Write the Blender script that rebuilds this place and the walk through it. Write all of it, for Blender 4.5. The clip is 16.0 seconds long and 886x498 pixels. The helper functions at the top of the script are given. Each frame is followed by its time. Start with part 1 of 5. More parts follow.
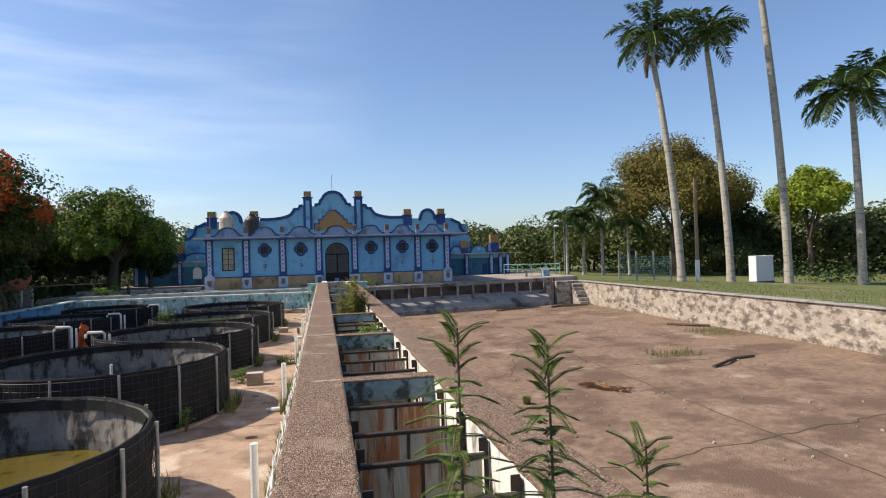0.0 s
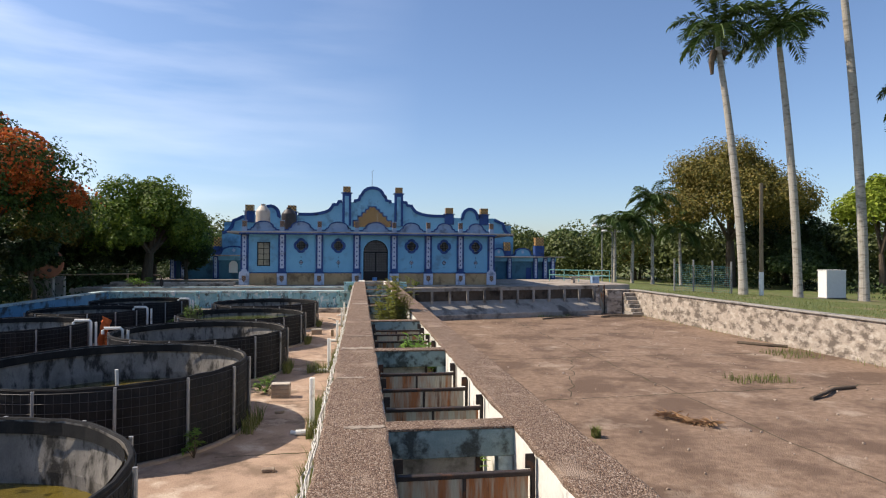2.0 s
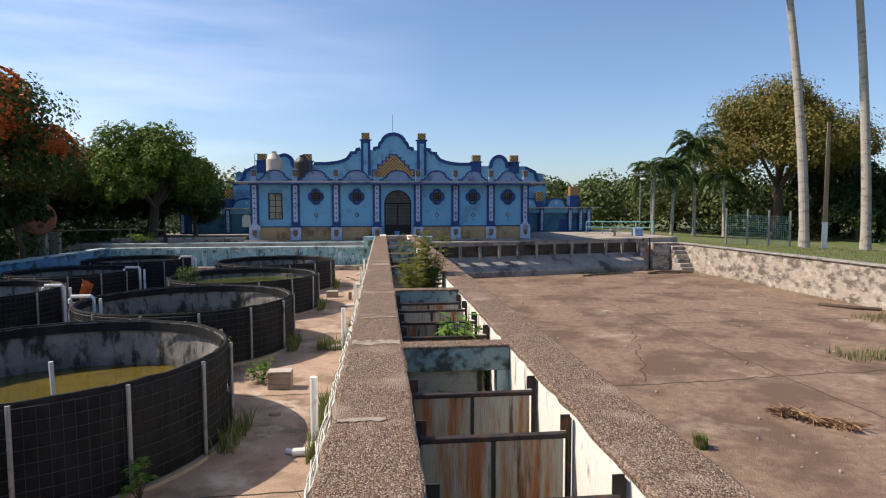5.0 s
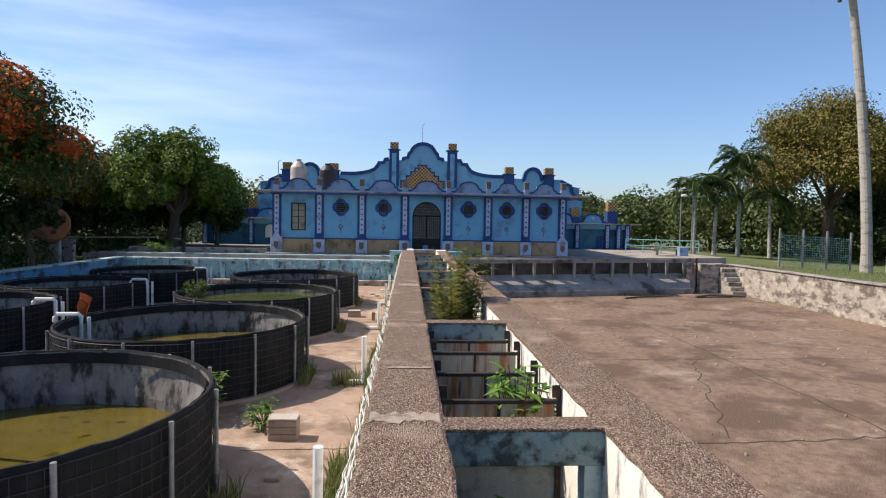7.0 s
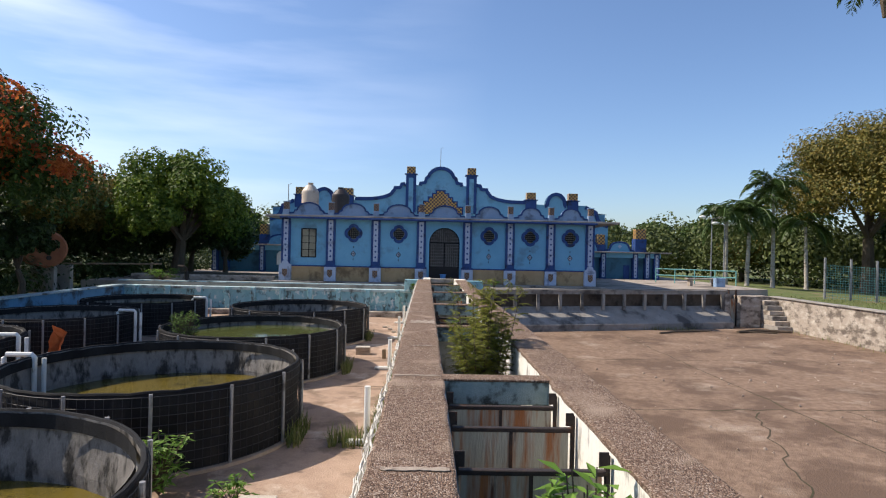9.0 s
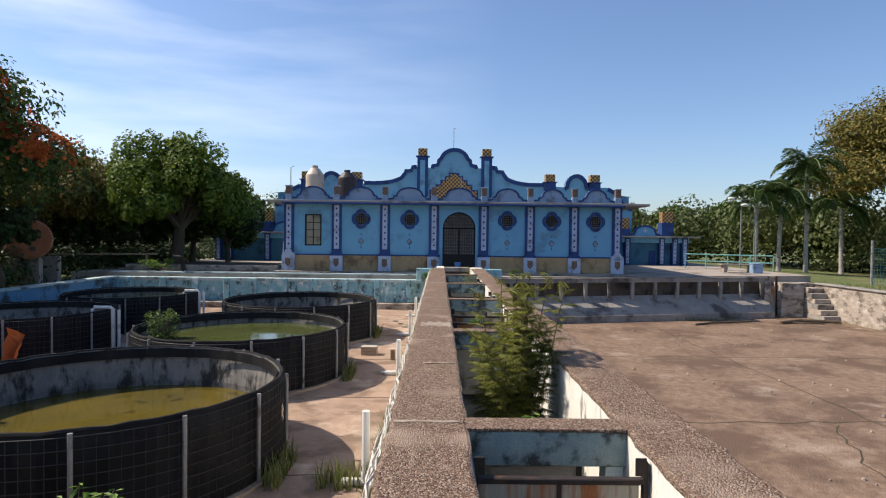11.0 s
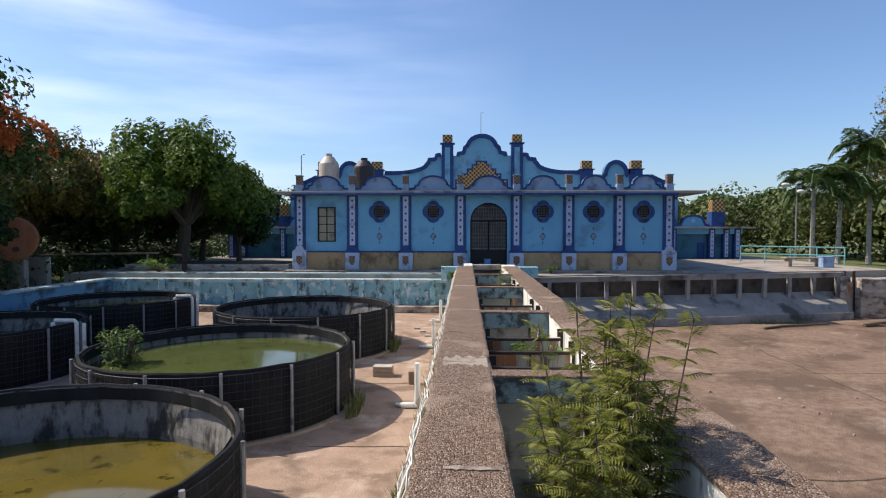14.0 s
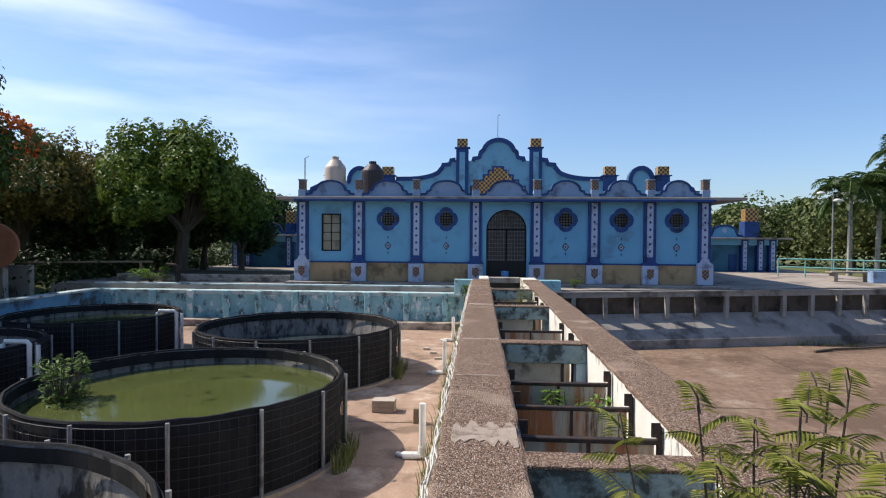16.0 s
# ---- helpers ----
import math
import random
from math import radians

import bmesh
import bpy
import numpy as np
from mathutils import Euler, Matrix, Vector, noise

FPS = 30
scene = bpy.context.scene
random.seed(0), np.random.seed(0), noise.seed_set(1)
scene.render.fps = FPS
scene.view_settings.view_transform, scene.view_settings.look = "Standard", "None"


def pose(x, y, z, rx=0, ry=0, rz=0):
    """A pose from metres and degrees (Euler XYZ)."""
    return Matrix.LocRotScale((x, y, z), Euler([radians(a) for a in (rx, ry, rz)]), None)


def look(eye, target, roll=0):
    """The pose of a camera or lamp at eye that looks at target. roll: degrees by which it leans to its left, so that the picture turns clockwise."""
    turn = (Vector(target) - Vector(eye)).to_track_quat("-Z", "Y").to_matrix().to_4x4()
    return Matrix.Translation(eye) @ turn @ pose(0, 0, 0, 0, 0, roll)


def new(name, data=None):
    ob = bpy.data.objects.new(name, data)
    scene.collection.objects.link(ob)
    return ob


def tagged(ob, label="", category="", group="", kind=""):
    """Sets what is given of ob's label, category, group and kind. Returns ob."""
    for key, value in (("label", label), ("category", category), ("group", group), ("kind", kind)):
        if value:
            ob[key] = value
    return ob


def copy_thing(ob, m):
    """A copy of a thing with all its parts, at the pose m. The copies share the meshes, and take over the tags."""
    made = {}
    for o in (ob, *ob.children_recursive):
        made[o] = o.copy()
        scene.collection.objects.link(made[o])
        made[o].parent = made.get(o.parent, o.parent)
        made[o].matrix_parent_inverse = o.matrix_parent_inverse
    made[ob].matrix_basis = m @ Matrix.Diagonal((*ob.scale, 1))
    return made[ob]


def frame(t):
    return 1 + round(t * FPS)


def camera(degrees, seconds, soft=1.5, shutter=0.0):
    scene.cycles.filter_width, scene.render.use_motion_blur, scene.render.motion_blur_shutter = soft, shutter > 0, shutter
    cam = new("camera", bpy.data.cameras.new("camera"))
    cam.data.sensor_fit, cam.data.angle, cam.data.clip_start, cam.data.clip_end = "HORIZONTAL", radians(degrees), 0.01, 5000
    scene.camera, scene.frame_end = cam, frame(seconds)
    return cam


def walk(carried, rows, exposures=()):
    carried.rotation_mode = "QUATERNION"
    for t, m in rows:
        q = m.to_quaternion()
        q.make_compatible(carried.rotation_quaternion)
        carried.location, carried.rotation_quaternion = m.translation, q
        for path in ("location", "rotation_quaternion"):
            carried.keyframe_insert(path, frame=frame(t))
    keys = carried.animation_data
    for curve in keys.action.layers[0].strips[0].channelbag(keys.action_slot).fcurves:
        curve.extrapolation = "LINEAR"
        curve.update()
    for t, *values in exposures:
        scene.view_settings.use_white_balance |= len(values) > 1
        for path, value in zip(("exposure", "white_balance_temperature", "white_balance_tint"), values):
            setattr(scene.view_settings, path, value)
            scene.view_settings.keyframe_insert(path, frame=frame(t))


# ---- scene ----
PATH = [
    (0, (0.094, -5.5, 1.614), (0.493, -3.541, 1.631), -1.7),
    (0.5, (0.083, -4.99, 1.667), (0.432, -3.021, 1.699), -0.7),
    (1, (0.032, -4.461, 1.671), (0.338, -2.486, 1.714), 0.1),
    (1.5, (0.063, -3.829, 1.625), (0.351, -1.851, 1.66), -0.1),
    (2, (0.046, -3.172, 1.596), (0.323, -1.192, 1.62), 0.3),
    (2.5, (0.045, -2.603, 1.579), (0.311, -0.621, 1.58), 0.5),
    (3, (0.057, -1.98, 1.58), (0.3, 0.005, 1.547), 0.8),
    (3.5, (0.029, -1.398, 1.602), (0.27, 0.585, 1.508), 1.2),
    (4, (0.09, -0.737, 1.549), (0.327, 1.246, 1.442), 0.7),
    (4.2, (0.105, -0.477, 1.548), (0.334, 1.507, 1.438), 0.4),
    (6.3, (0.042, 1.881, 1.449), (0.201, 3.867, 1.274), -0.0),
    (6.5, (0.058, 2.124, 1.478), (0.201, 4.113, 1.316), 0.2),
    (7, (0.009, 2.601, 1.508), (0.127, 4.596, 1.416), 1.0),
    (7.5, (0.021, 3.102, 1.492), (0.108, 5.1, 1.466), 1.3),
    (8, (0.028, 3.59, 1.515), (0.09, 5.589, 1.526), 1.4),
    (8.2, (0.037, 3.784, 1.489), (0.092, 5.783, 1.51), 1.3),
    (10.3, (0.105, 6.307, 1.429), (0.164, 8.305, 1.393), 1.2),
    (10.5, (0.079, 6.515, 1.411), (0.124, 8.514, 1.379), 0.9),
    (11, (0.072, 6.983, 1.439), (0.084, 8.982, 1.395), 0.7),
    (11.5, (0.042, 7.45, 1.473), (0.022, 9.449, 1.444), 0.3),
    (12, (-0.011, 7.919, 1.473), (-0.053, 9.918, 1.446), 0.4),
    (12.5, (0.021, 8.441, 1.486), (-0.034, 10.44, 1.45), 0.1),
    (13, (-0.006, 9.015, 1.461), (-0.073, 11.013, 1.409), 0.4),
    (13.5, (0.013, 9.55, 1.442), (-0.052, 11.548, 1.373), 0.3),
    (14, (0.032, 10.05, 1.466), (-0.046, 12.048, 1.398), 0.0),
    (14.5, (0.021, 10.525, 1.482), (-0.069, 12.522, 1.42), 0.2),
    (15, (0.049, 11.059, 1.526), (-0.054, 13.056, 1.474), -0.1),
    (15.5, (0.004, 11.555, 1.483), (-0.111, 13.551, 1.447), 0.1),
    (16, (-0.015, 12.082, 1.484), (-0.142, 14.077, 1.445), 0.4),
]
cam = camera(74.0, 16.0, 1.15)
walk(cam, [(t, look(eye, target, roll)) for t, eye, target, roll in PATH], [(0, .53, 6700, 13.5), (4, .46, 6700, 14), (7.5, .52, 6350, 13.5), (11, .49, 6600, 14), (13, .49, 6600, 14), (14.3, .46, 6250, 13.5), (16, .48, 6250, 13.5)])

# ---- world, sun, exposure ----
SUN_TO = Vector((-0.97, 0.2, 1.05)).normalized()
world = bpy.data.worlds.new("world")
scene.world = world
world.use_nodes = True
wn, wl = world.node_tree.nodes, world.node_tree.links
sky = wn.new("ShaderNodeTexSky")
sky.sky_type = 'NISHITA'
sky.sun_disc = False
sky.sun_elevation = math.asin(SUN_TO.z)
sky.sun_rotation = math.atan2(SUN_TO.x, SUN_TO.y)
sky.air_density, sky.dust_density, sky.ozone_density = 1.0, 0.9, 5.5
# thin high cloud over the whole sky
tc = wn.new("ShaderNodeTexCoord")
mp = wn.new("ShaderNodeMapping")
mp.inputs["Scale"].default_value = (1.0, 1.6, 7.0)
mp.inputs["Location"].default_value = (0.9, 0.0, 0.4)
cn = wn.new("ShaderNodeTexNoise")
cn.inputs["Scale"].default_value, cn.inputs["Detail"].default_value = 1.5, 7.0
cr = wn.new("ShaderNodeValToRGB")
cr.color_ramp.elements[0].position, cr.color_ramp.elements[1].position = 0.47, 0.74
cr.color_ramp.elements[1].color = (0.6, 0.6, 0.6, 1)
cm = wn.new("ShaderNodeMix")
cm.data_type = 'RGBA'
cm.inputs[7].default_value = (8.0, 8.6, 9.4, 1)
wl.new(tc.outputs["Generated"], mp.inputs["Vector"])
wl.new(mp.outputs[0], cn.inputs["Vector"])
wl.new(cn.outputs[0], cr.inputs[0])
# the cloud thins out away from the sun's side
sx = wn.new("ShaderNodeSeparateXYZ")
side = wn.new("ShaderNodeMapRange")
side.inputs["From Min"].default_value, side.inputs["From Max"].default_value = 0.1, -0.6
cf = wn.new("ShaderNodeMath")
cf.operation = 'MULTIPLY'
wl.new(tc.outputs["Generated"], sx.inputs[0])
wl.new(sx.outputs[0], side.inputs["Value"])
wl.new(cr.outputs[0], cf.inputs[0])
wl.new(side.outputs[0], cf.inputs[1])
wl.new(cf.outputs[0], cm.inputs[0])
wl.new(sky.outputs[0], cm.inputs[6])
wl.new(cm.outputs[2], wn["Background"].inputs[0])
wn["Background"].inputs[1].default_value = 0.115
lamp = bpy.data.lights.new("sun", "SUN")
lamp.energy, lamp.angle, lamp.color = 4.5, radians(0.55), (1.0, 0.90, 0.74)
sun = new("sun", lamp)
sun.matrix_world = look(SUN_TO * 60, (0, 0, 0))

# ---- materials ----
def surf(name, c1, c2, scale=6.0, rough=0.85, bump=0.25, stain=None, stain_scale=0.7, amount=0.5, metal=0.0, fine=60.0, streak=1.0, spec=0.3, patch=None):
    m = bpy.data.materials.new(name)
    m.use_nodes = True
    n, l = m.node_tree.nodes, m.node_tree.links
    b = n["Principled BSDF"]
    b.inputs["Roughness"].default_value, b.inputs["Metallic"].default_value = rough, metal
    b.inputs["Specular IOR Level"].default_value = spec
    g = n.new("ShaderNodeNewGeometry")
    mp = n.new("ShaderNodeMapping")
    mp.inputs["Scale"].default_value = (1, 1, streak)
    l.new(g.outputs["Position"], mp.inputs["Vector"])
    def noise_at(s, detail=6.0):
        t = n.new("ShaderNodeTexNoise")
        t.inputs["Scale"].default_value, t.inputs["Detail"].default_value, t.inputs["Roughness"].default_value = s, detail, 0.62
        l.new(mp.outputs[0], t.inputs["Vector"])
        return t
    def ramp(src, a, z):
        r = n.new("ShaderNodeMapRange")
        r.inputs["From Min"].default_value, r.inputs["From Max"].default_value = a, z
        l.new(src.outputs[0], r.inputs["Value"])
        return r
    def mix(f, a, z):
        x = n.new("ShaderNodeMix")
        x.data_type = 'RGBA'
        l.new(f.outputs[0], x.inputs[0])
        for s, v in ((6, a), (7, z)):
            if isinstance(v, tuple):
                x.inputs[s].default_value = (*v, 1)
            else:
                l.new(v, x.inputs[s])
        return x.outputs[2]
    col = mix(ramp(noise_at(scale), 0.32, 0.68), c1, c2)
    if stain:
        s = ramp(noise_at(stain_scale, 9.0), 0.62 - 0.2 * amount, 0.74 - 0.2 * amount)
        col = mix(s, col, stain)
    if patch:
        pc, ps, lo, hi = patch
        col = mix(ramp(noise_at(ps, 10.0), lo, hi), col, pc)
    fi = noise_at(fine, 3.0)
    dark = tuple(v * 0.55 for v in c1)
    f2 = ramp(fi, 0.35, 1.4)
    col = mix(f2, col, dark)
    l.new(col, b.inputs["Base Color"])
    if bump:
        bp = n.new("ShaderNodeBump")
        bp.inputs["Strength"].default_value, bp.inputs["Distance"].default_value = bump, 0.03
        l.new(fi.outputs[0], bp.inputs["Height"])
        l.new(bp.outputs[0], b.inputs["Normal"])
    return m


def pebbles(name, cols, scale, rough=0.9):
    """Exposed aggregate: one tint a pebble, dark matrix between, with worn pale patches."""
    m = bpy.data.materials.new(name)
    m.use_nodes = True
    n, l = m.node_tree.nodes, m.node_tree.links
    b = n["Principled BSDF"]
    b.inputs["Roughness"].default_value = rough
    b.inputs["Specular IOR Level"].default_value = 0.2
    g = n.new("ShaderNodeNewGeometry")
    v = n.new("ShaderNodeTexVoronoi")
    v.inputs["Scale"].default_value = scale
    l.new(g.outputs["Position"], v.inputs["Vector"])
    sep = n.new("ShaderNodeSeparateColor")
    l.new(v.outputs["Color"], sep.inputs[0])
    r = n.new("ShaderNodeValToRGB")
    r.color_ramp.interpolation = 'CONSTANT'
    for k, c in enumerate(cols):
        e = r.color_ramp.elements[k] if k < 2 else r.color_ramp.elements.new(0.5)
        e.color = (*c, 1)
    for k in range(len(cols)):
        r.color_ramp.elements[k].position = k / len(cols)
    l.new(sep.outputs[0], r.inputs[0])
    big = n.new("ShaderNodeTexNoise")
    big.inputs["Scale"].default_value, big.inputs["Detail"].default_value = 1.4, 8
    l.new(g.outputs["Position"], big.inputs["Vector"])
    mr = n.new("ShaderNodeMapRange")
    mr.inputs["From Min"].default_value, mr.inputs["From Max"].default_value = 0.56, 0.72
    l.new(big.outputs[0], mr.inputs["Value"])
    x = n.new("ShaderNodeMix")
    x.data_type = 'RGBA'
    x.inputs[7].default_value = (0.36, 0.27, 0.20, 1)
    l.new(mr.outputs[0], x.inputs[0])
    l.new(r.outputs[0], x.inputs[6])
    l.new(x.outputs[2], b.inputs["Base Color"])
    bp = n.new("ShaderNodeBump")
    bp.inputs["Strength"].default_value, bp.inputs["Distance"].default_value = 0.8, 0.02
    bp.invert = True
    l.new(v.outputs["Distance"], bp.inputs["Height"])
    l.new(bp.outputs[0], b.inputs["Normal"])
    return m


def checks(name, c1, c2, scale, rough=0.35):
    """Small glazed tiles in two colours."""
    m = surf(name, c1, c1, rough=rough, bump=0)
    n, l = m.node_tree.nodes, m.node_tree.links
    g = n.new("ShaderNodeNewGeometry")
    br = n.new("ShaderNodeTexChecker")
    br.inputs["Scale"].default_value = scale
    br.inputs[1].default_value, br.inputs[2].default_value = (*c1, 1), (*c2, 1)
    sh = n.new("ShaderNodeVectorMath")
    sh.inputs[1].default_value = (0.013, 0.017, 0.011)
    l.new(g.outputs["Position"], sh.inputs[0])
    l.new(sh.outputs[0], br.inputs["Vector"])
    l.new(br.outputs[0], n["Principled BSDF"].inputs["Base Color"])
    return m


def leafy(name, c1, c2, rough=0.55, see=0.25):
    """Leaves: tint varies leaf by leaf, with some light let through."""
    m = bpy.data.materials.new(name)
    m.use_nodes = True
    n, l = m.node_tree.nodes, m.node_tree.links
    b = n["Principled BSDF"]
    b.inputs["Roughness"].default_value = rough
    b.inputs["Specular IOR Level"].default_value = 0.25
    g = n.new("ShaderNodeNewGeometry")
    x = n.new("ShaderNodeMix")
    x.data_type = 'RGBA'
    x.inputs[6].default_value, x.inputs[7].default_value = (*c1, 1), (*c2, 1)
    l.new(g.outputs["Random Per Island"], x.inputs[0])
    l.new(x.outputs[2], b.inputs["Base Color"])
    t = n.new("ShaderNodeBsdfTranslucent")
    l.new(x.outputs[2], t.inputs["Color"])
    ms = n.new("ShaderNodeMixShader")
    ms.inputs[0].default_value = see
    l.new(b.outputs[0], ms.inputs[1])
    l.new(t.outputs[0], ms.inputs[2])
    l.new(ms.outputs[0], n["Material Output"].inputs[0])
    return m


MORTAR = surf("pale_mortar", (.40, .335, .27), (.31, .25, .195), 9, .95, .5, (.19, .14, .105), 7, .55)
GRAVEL = pebbles("aggregate", [(.165, .102, .07), (.235, .155, .108), (.09, .056, .04), (.195, .135, .098), (.37, .29, .225), (.13, .084, .06), (.25, .175, .125)], 84)
PLASTER = surf("whitewash", (.80, .77, .70), (.70, .67, .59), 3, .9, .4, (.12, .105, .085), 5.5, .3, streak=.35)
PLASTER_BLUE = surf("faded_blue_whitewash", (.50, .60, .60), (.36, .50, .52), 3, .9, .3, (.11, .12, .11), 1.7, .55)
TEAL = surf("teal_paint", (.19, .27, .27), (.31, .39, .38), 5, .85, .4, (.045, .05, .045), 4.5, .8)
BAFFLE = surf("grimy_plaster", (.44, .43, .38), (.33, .33, .30), 3, .9, .3, (.10, .10, .085), 2.2, .5)
TRENCH = surf("dark_mottled_concrete", (.16, .20, .19), (.26, .30, .28), 2.5, .8, .3, (.035, .035, .03), 1.1, .7, streak=.35)
RUST = surf("rusted_painted_steel", (.36, .35, .28), (.47, .45, .36), 3, .7, .3, (.34, .125, .04), 6.0, .78, 0, streak=.1, patch=((.10, .04, .02), 9.0, .58, .66))
STEEL_DARK = surf("dark_steel", (.035, .028, .025), (.06, .045, .04), 14, .65, .2, (.14, .06, .03), 5, .3, .3)
POOLFLOOR = surf("pool_floor_concrete", (.172, .112, .077), (.305, .213, .150), 5.0, .95, 1.0, (.138, .09, .062), .5, .75, fine=26, patch=((.40, .315, .24), .75, .57, .74))
YARD = surf("yard_concrete", (.31, .215, .155), (.42, .30, .222), 2.4, .92, .5, (.20, .14, .10), 1.1, .6, fine=34, patch=((.55, .45, .36), .8, .56, .66))
OLDWALL = surf("weathered_lime_wall", (.43, .37, .31), (.33, .28, .225), 6.0, .95, .5, (.12, .097, .078), 1.8, .8, fine=30, streak=1.6, patch=((.60, .54, .46), 2.4, .52, .72))
LEDGE = surf("grey_concrete", (.26, .24, .215), (.36, .335, .30), 2.0, .92, .3, (.08, .075, .07), .8, .6)
PLATFORM = surf("pale_paving", (.38, .33, .28), (.31, .265, .22), 1.5, .9, .25, (.17, .145, .12), .7, .6)
BLUEWALL = surf("pool_blue_wall", (.22, .44, .50), (.33, .55, .59), 3.0, .88, .4, (.07, .085, .08), 4.5, .5, streak=.6, patch=((.66, .72, .71), 4.0, .57, .61))
DEEPBLUE = surf("strong_blue_wall", (.09, .25, .42), (.14, .33, .50), 2.0, .85, .25, (.05, .06, .06), 1.2, .5)
SKYBLUE = surf("light_blue_facade", (.135, .36, .56), (.165, .41, .61), 1.2, .8, .15, (.12, .25, .36), .9, .35)
GABLEBLUE = surf("gable_blue", (.15, .37, .55), (.19, .42, .60), 1.2, .8, .15, (.11, .22, .31), .8, .45)
LILAC = surf("grey_blue_parapet", (.22, .33, .50), (.27, .38, .54), 1.5, .85, .15, (.12, .16, .22), 1.2, .5)
NAVY = surf("navy_trim", (.018, .055, .19), (.028, .075, .24), 3, .7, .15, (.02, .03, .07), 2, .4)
PALE = surf("pale_blue_trim", (.36, .45, .60), (.44, .52, .66), 4, .8, .15, (.16, .20, .28), 2, .4)
OCHRE = surf("ochre_stone", (.34, .245, .135), (.44, .33, .19), 2.2, .9, .35, (.17, .12, .07), 1.3, .55)
WINGBLUE = surf("wing_dark_blue", (.05, .155, .24), (.07, .19, .28), 2, .85, .15, (.03, .08, .12), 1, .4)
TILE_Y = checks("yellow_dark_tiles", (.50, .29, .075), (.06, .045, .05), 7.5)
TILE_S = checks("shield_tiles", (.27, .17, .10), (.04, .035, .05), 14.0)
IRON = surf("black_iron", (.012, .012, .014), (.02, .02, .022), 10, .55, .1, None, metal=.3)
# the dimness indoors is put into this dark grey
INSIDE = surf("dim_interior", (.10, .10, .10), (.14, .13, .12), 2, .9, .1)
GLASS_OLD = surf("dusty_pane", (.26, .25, .18), (.34, .32, .24), 3, .35, .05, (.15, .14, .10), 1.5, .5, spec=.5)
LINER = surf("black_liner", (.010, .010, .011), (.024, .024, .025), 2.5, .78, .3, (.032, .031, .029), 1.5, .3, streak=.4, spec=.15)
LINER_IN = surf("sun_faded_liner", (.17, .158, .145), (.30, .28, .255), 3.5, .8, .4, (.035, .033, .03), 4.5, .62, streak=.45, spec=.15)
MESHWIRE = surf("galvanised_wire", (.045, .046, .047), (.07, .07, .07), 8, .6, .1, metal=.3)
GALV = surf("grey_pipe_post", (.22, .225, .23), (.30, .30, .30), 9, .55, .1, (.10, .09, .08), 4, .4, metal=.3)
PVC = surf("white_pvc", (.74, .74, .71), (.66, .66, .62), 4, .45, .05, (.42, .39, .33), 3, .3)
BLOCK = surf("concrete_block", (.33, .26, .20), (.43, .35, .28), 6, .95, .5, (.22, .16, .12), 3, .4)
BLOCK_TOP = surf("mortar_dust", (.44, .39, .33), (.50, .45, .38), 6, .95, .4, (.40, .33, .27), 3, .4)
GRASSGROUND = surf("rough_lawn", (.085, .115, .03), (.13, .15, .05), 1.8, .95, .5, (.22, .17, .10), .35, .5, fine=35)
SOIL = surf("leaf_litter", (.06, .05, .033), (.10, .08, .05), 2, .95, .5, (.05, .06, .02), .5, .5)
TRUNK = surf("palm_trunk", (.34, .31, .27), (.43, .40, .35), 5, .9, .4, (.20, .18, .15), 1.5, .5, streak=3)
BARK = surf("tree_bark", (.085, .065, .045), (.13, .10, .075), 8, .95, .6, streak=.3)
WOODPOLE = surf("weathered_pole", (.24, .175, .11), (.31, .235, .155), 8, .9, .3, streak=.2)
TERRA = surf("rust_brown_drum", (.26, .10, .05), (.34, .15, .08), 3, .8, .2, (.14, .07, .04), 1.2, .5)
BEIGE = surf("beige_water_tank", (.56, .47, .38), (.61, .52, .43), 3, .5, .05, (.42, .34, .27), 2, .3)
BLACKTANK = surf("black_water_tank", (.035, .03, .03), (.055, .045, .045), 3, .45, .05)
RAIL = surf("sea_green_rail", (.14, .36, .34), (.18, .41, .38), 6, .6, .05, (.10, .15, .13), 3, .3)
ORANGE = surf("orange_barrier_net", (.62, .13, .03), (.70, .18, .05), 9, .7, .2)
STRAW = surf("dry_frond", (.33, .20, .11), (.43, .28, .16), 14, .9, .3)
CLOTHW = surf("white_sack_edge", (.66, .64, .59), (.40, .38, .33), 9, .9, .5, (.25, .22, .18), 4, .4)
PAPER = surf("white_plastic", (.78, .78, .76), (.70, .70, .68), 5, .6, .1)
BLUECAN = surf("blue_bin", (.05, .19, .46), (.07, .23, .52), 4, .5, .05)
L_BUSH = leafy("bush_leaves", (.10, .13, .018), (.29, .29, .055), see=.4)
L_SAP = leafy("sapling_leaves", (.055, .12, .02), (.15, .23, .04), see=.3)
L_WEED = leafy("weed_leaves", (.08, .17, .022), (.18, .30, .05), see=.35)
L_TREE = leafy("tree_leaves", (.03, .06, .012), (.085, .14, .028), see=.18)
L_LIGHT = leafy("light_tree_leaves", (.055, .10, .014), (.17, .235, .03), see=.22)
# darker copy of the tree leaves, with shade put into the green
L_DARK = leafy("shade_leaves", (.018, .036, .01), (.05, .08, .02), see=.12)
L_BROWN = leafy("olive_brown_leaves", (.085, .095, .02), (.25, .19, .045), see=.2)
L_YELLOW = leafy("yellow_green_leaves", (.17, .24, .02), (.32, .38, .05), see=.3)
L_FLAME = leafy("orange_red_blossom", (.42, .075, .022), (.62, .2, .05), see=.3)
L_WOODS = leafy("woodland_leaves", (.055, .075, .022), (.13, .155, .05), see=.2)
L_PALM = leafy("palm_leaflets", (.04, .075, .02), (.10, .15, .045), rough=.4, see=.15)
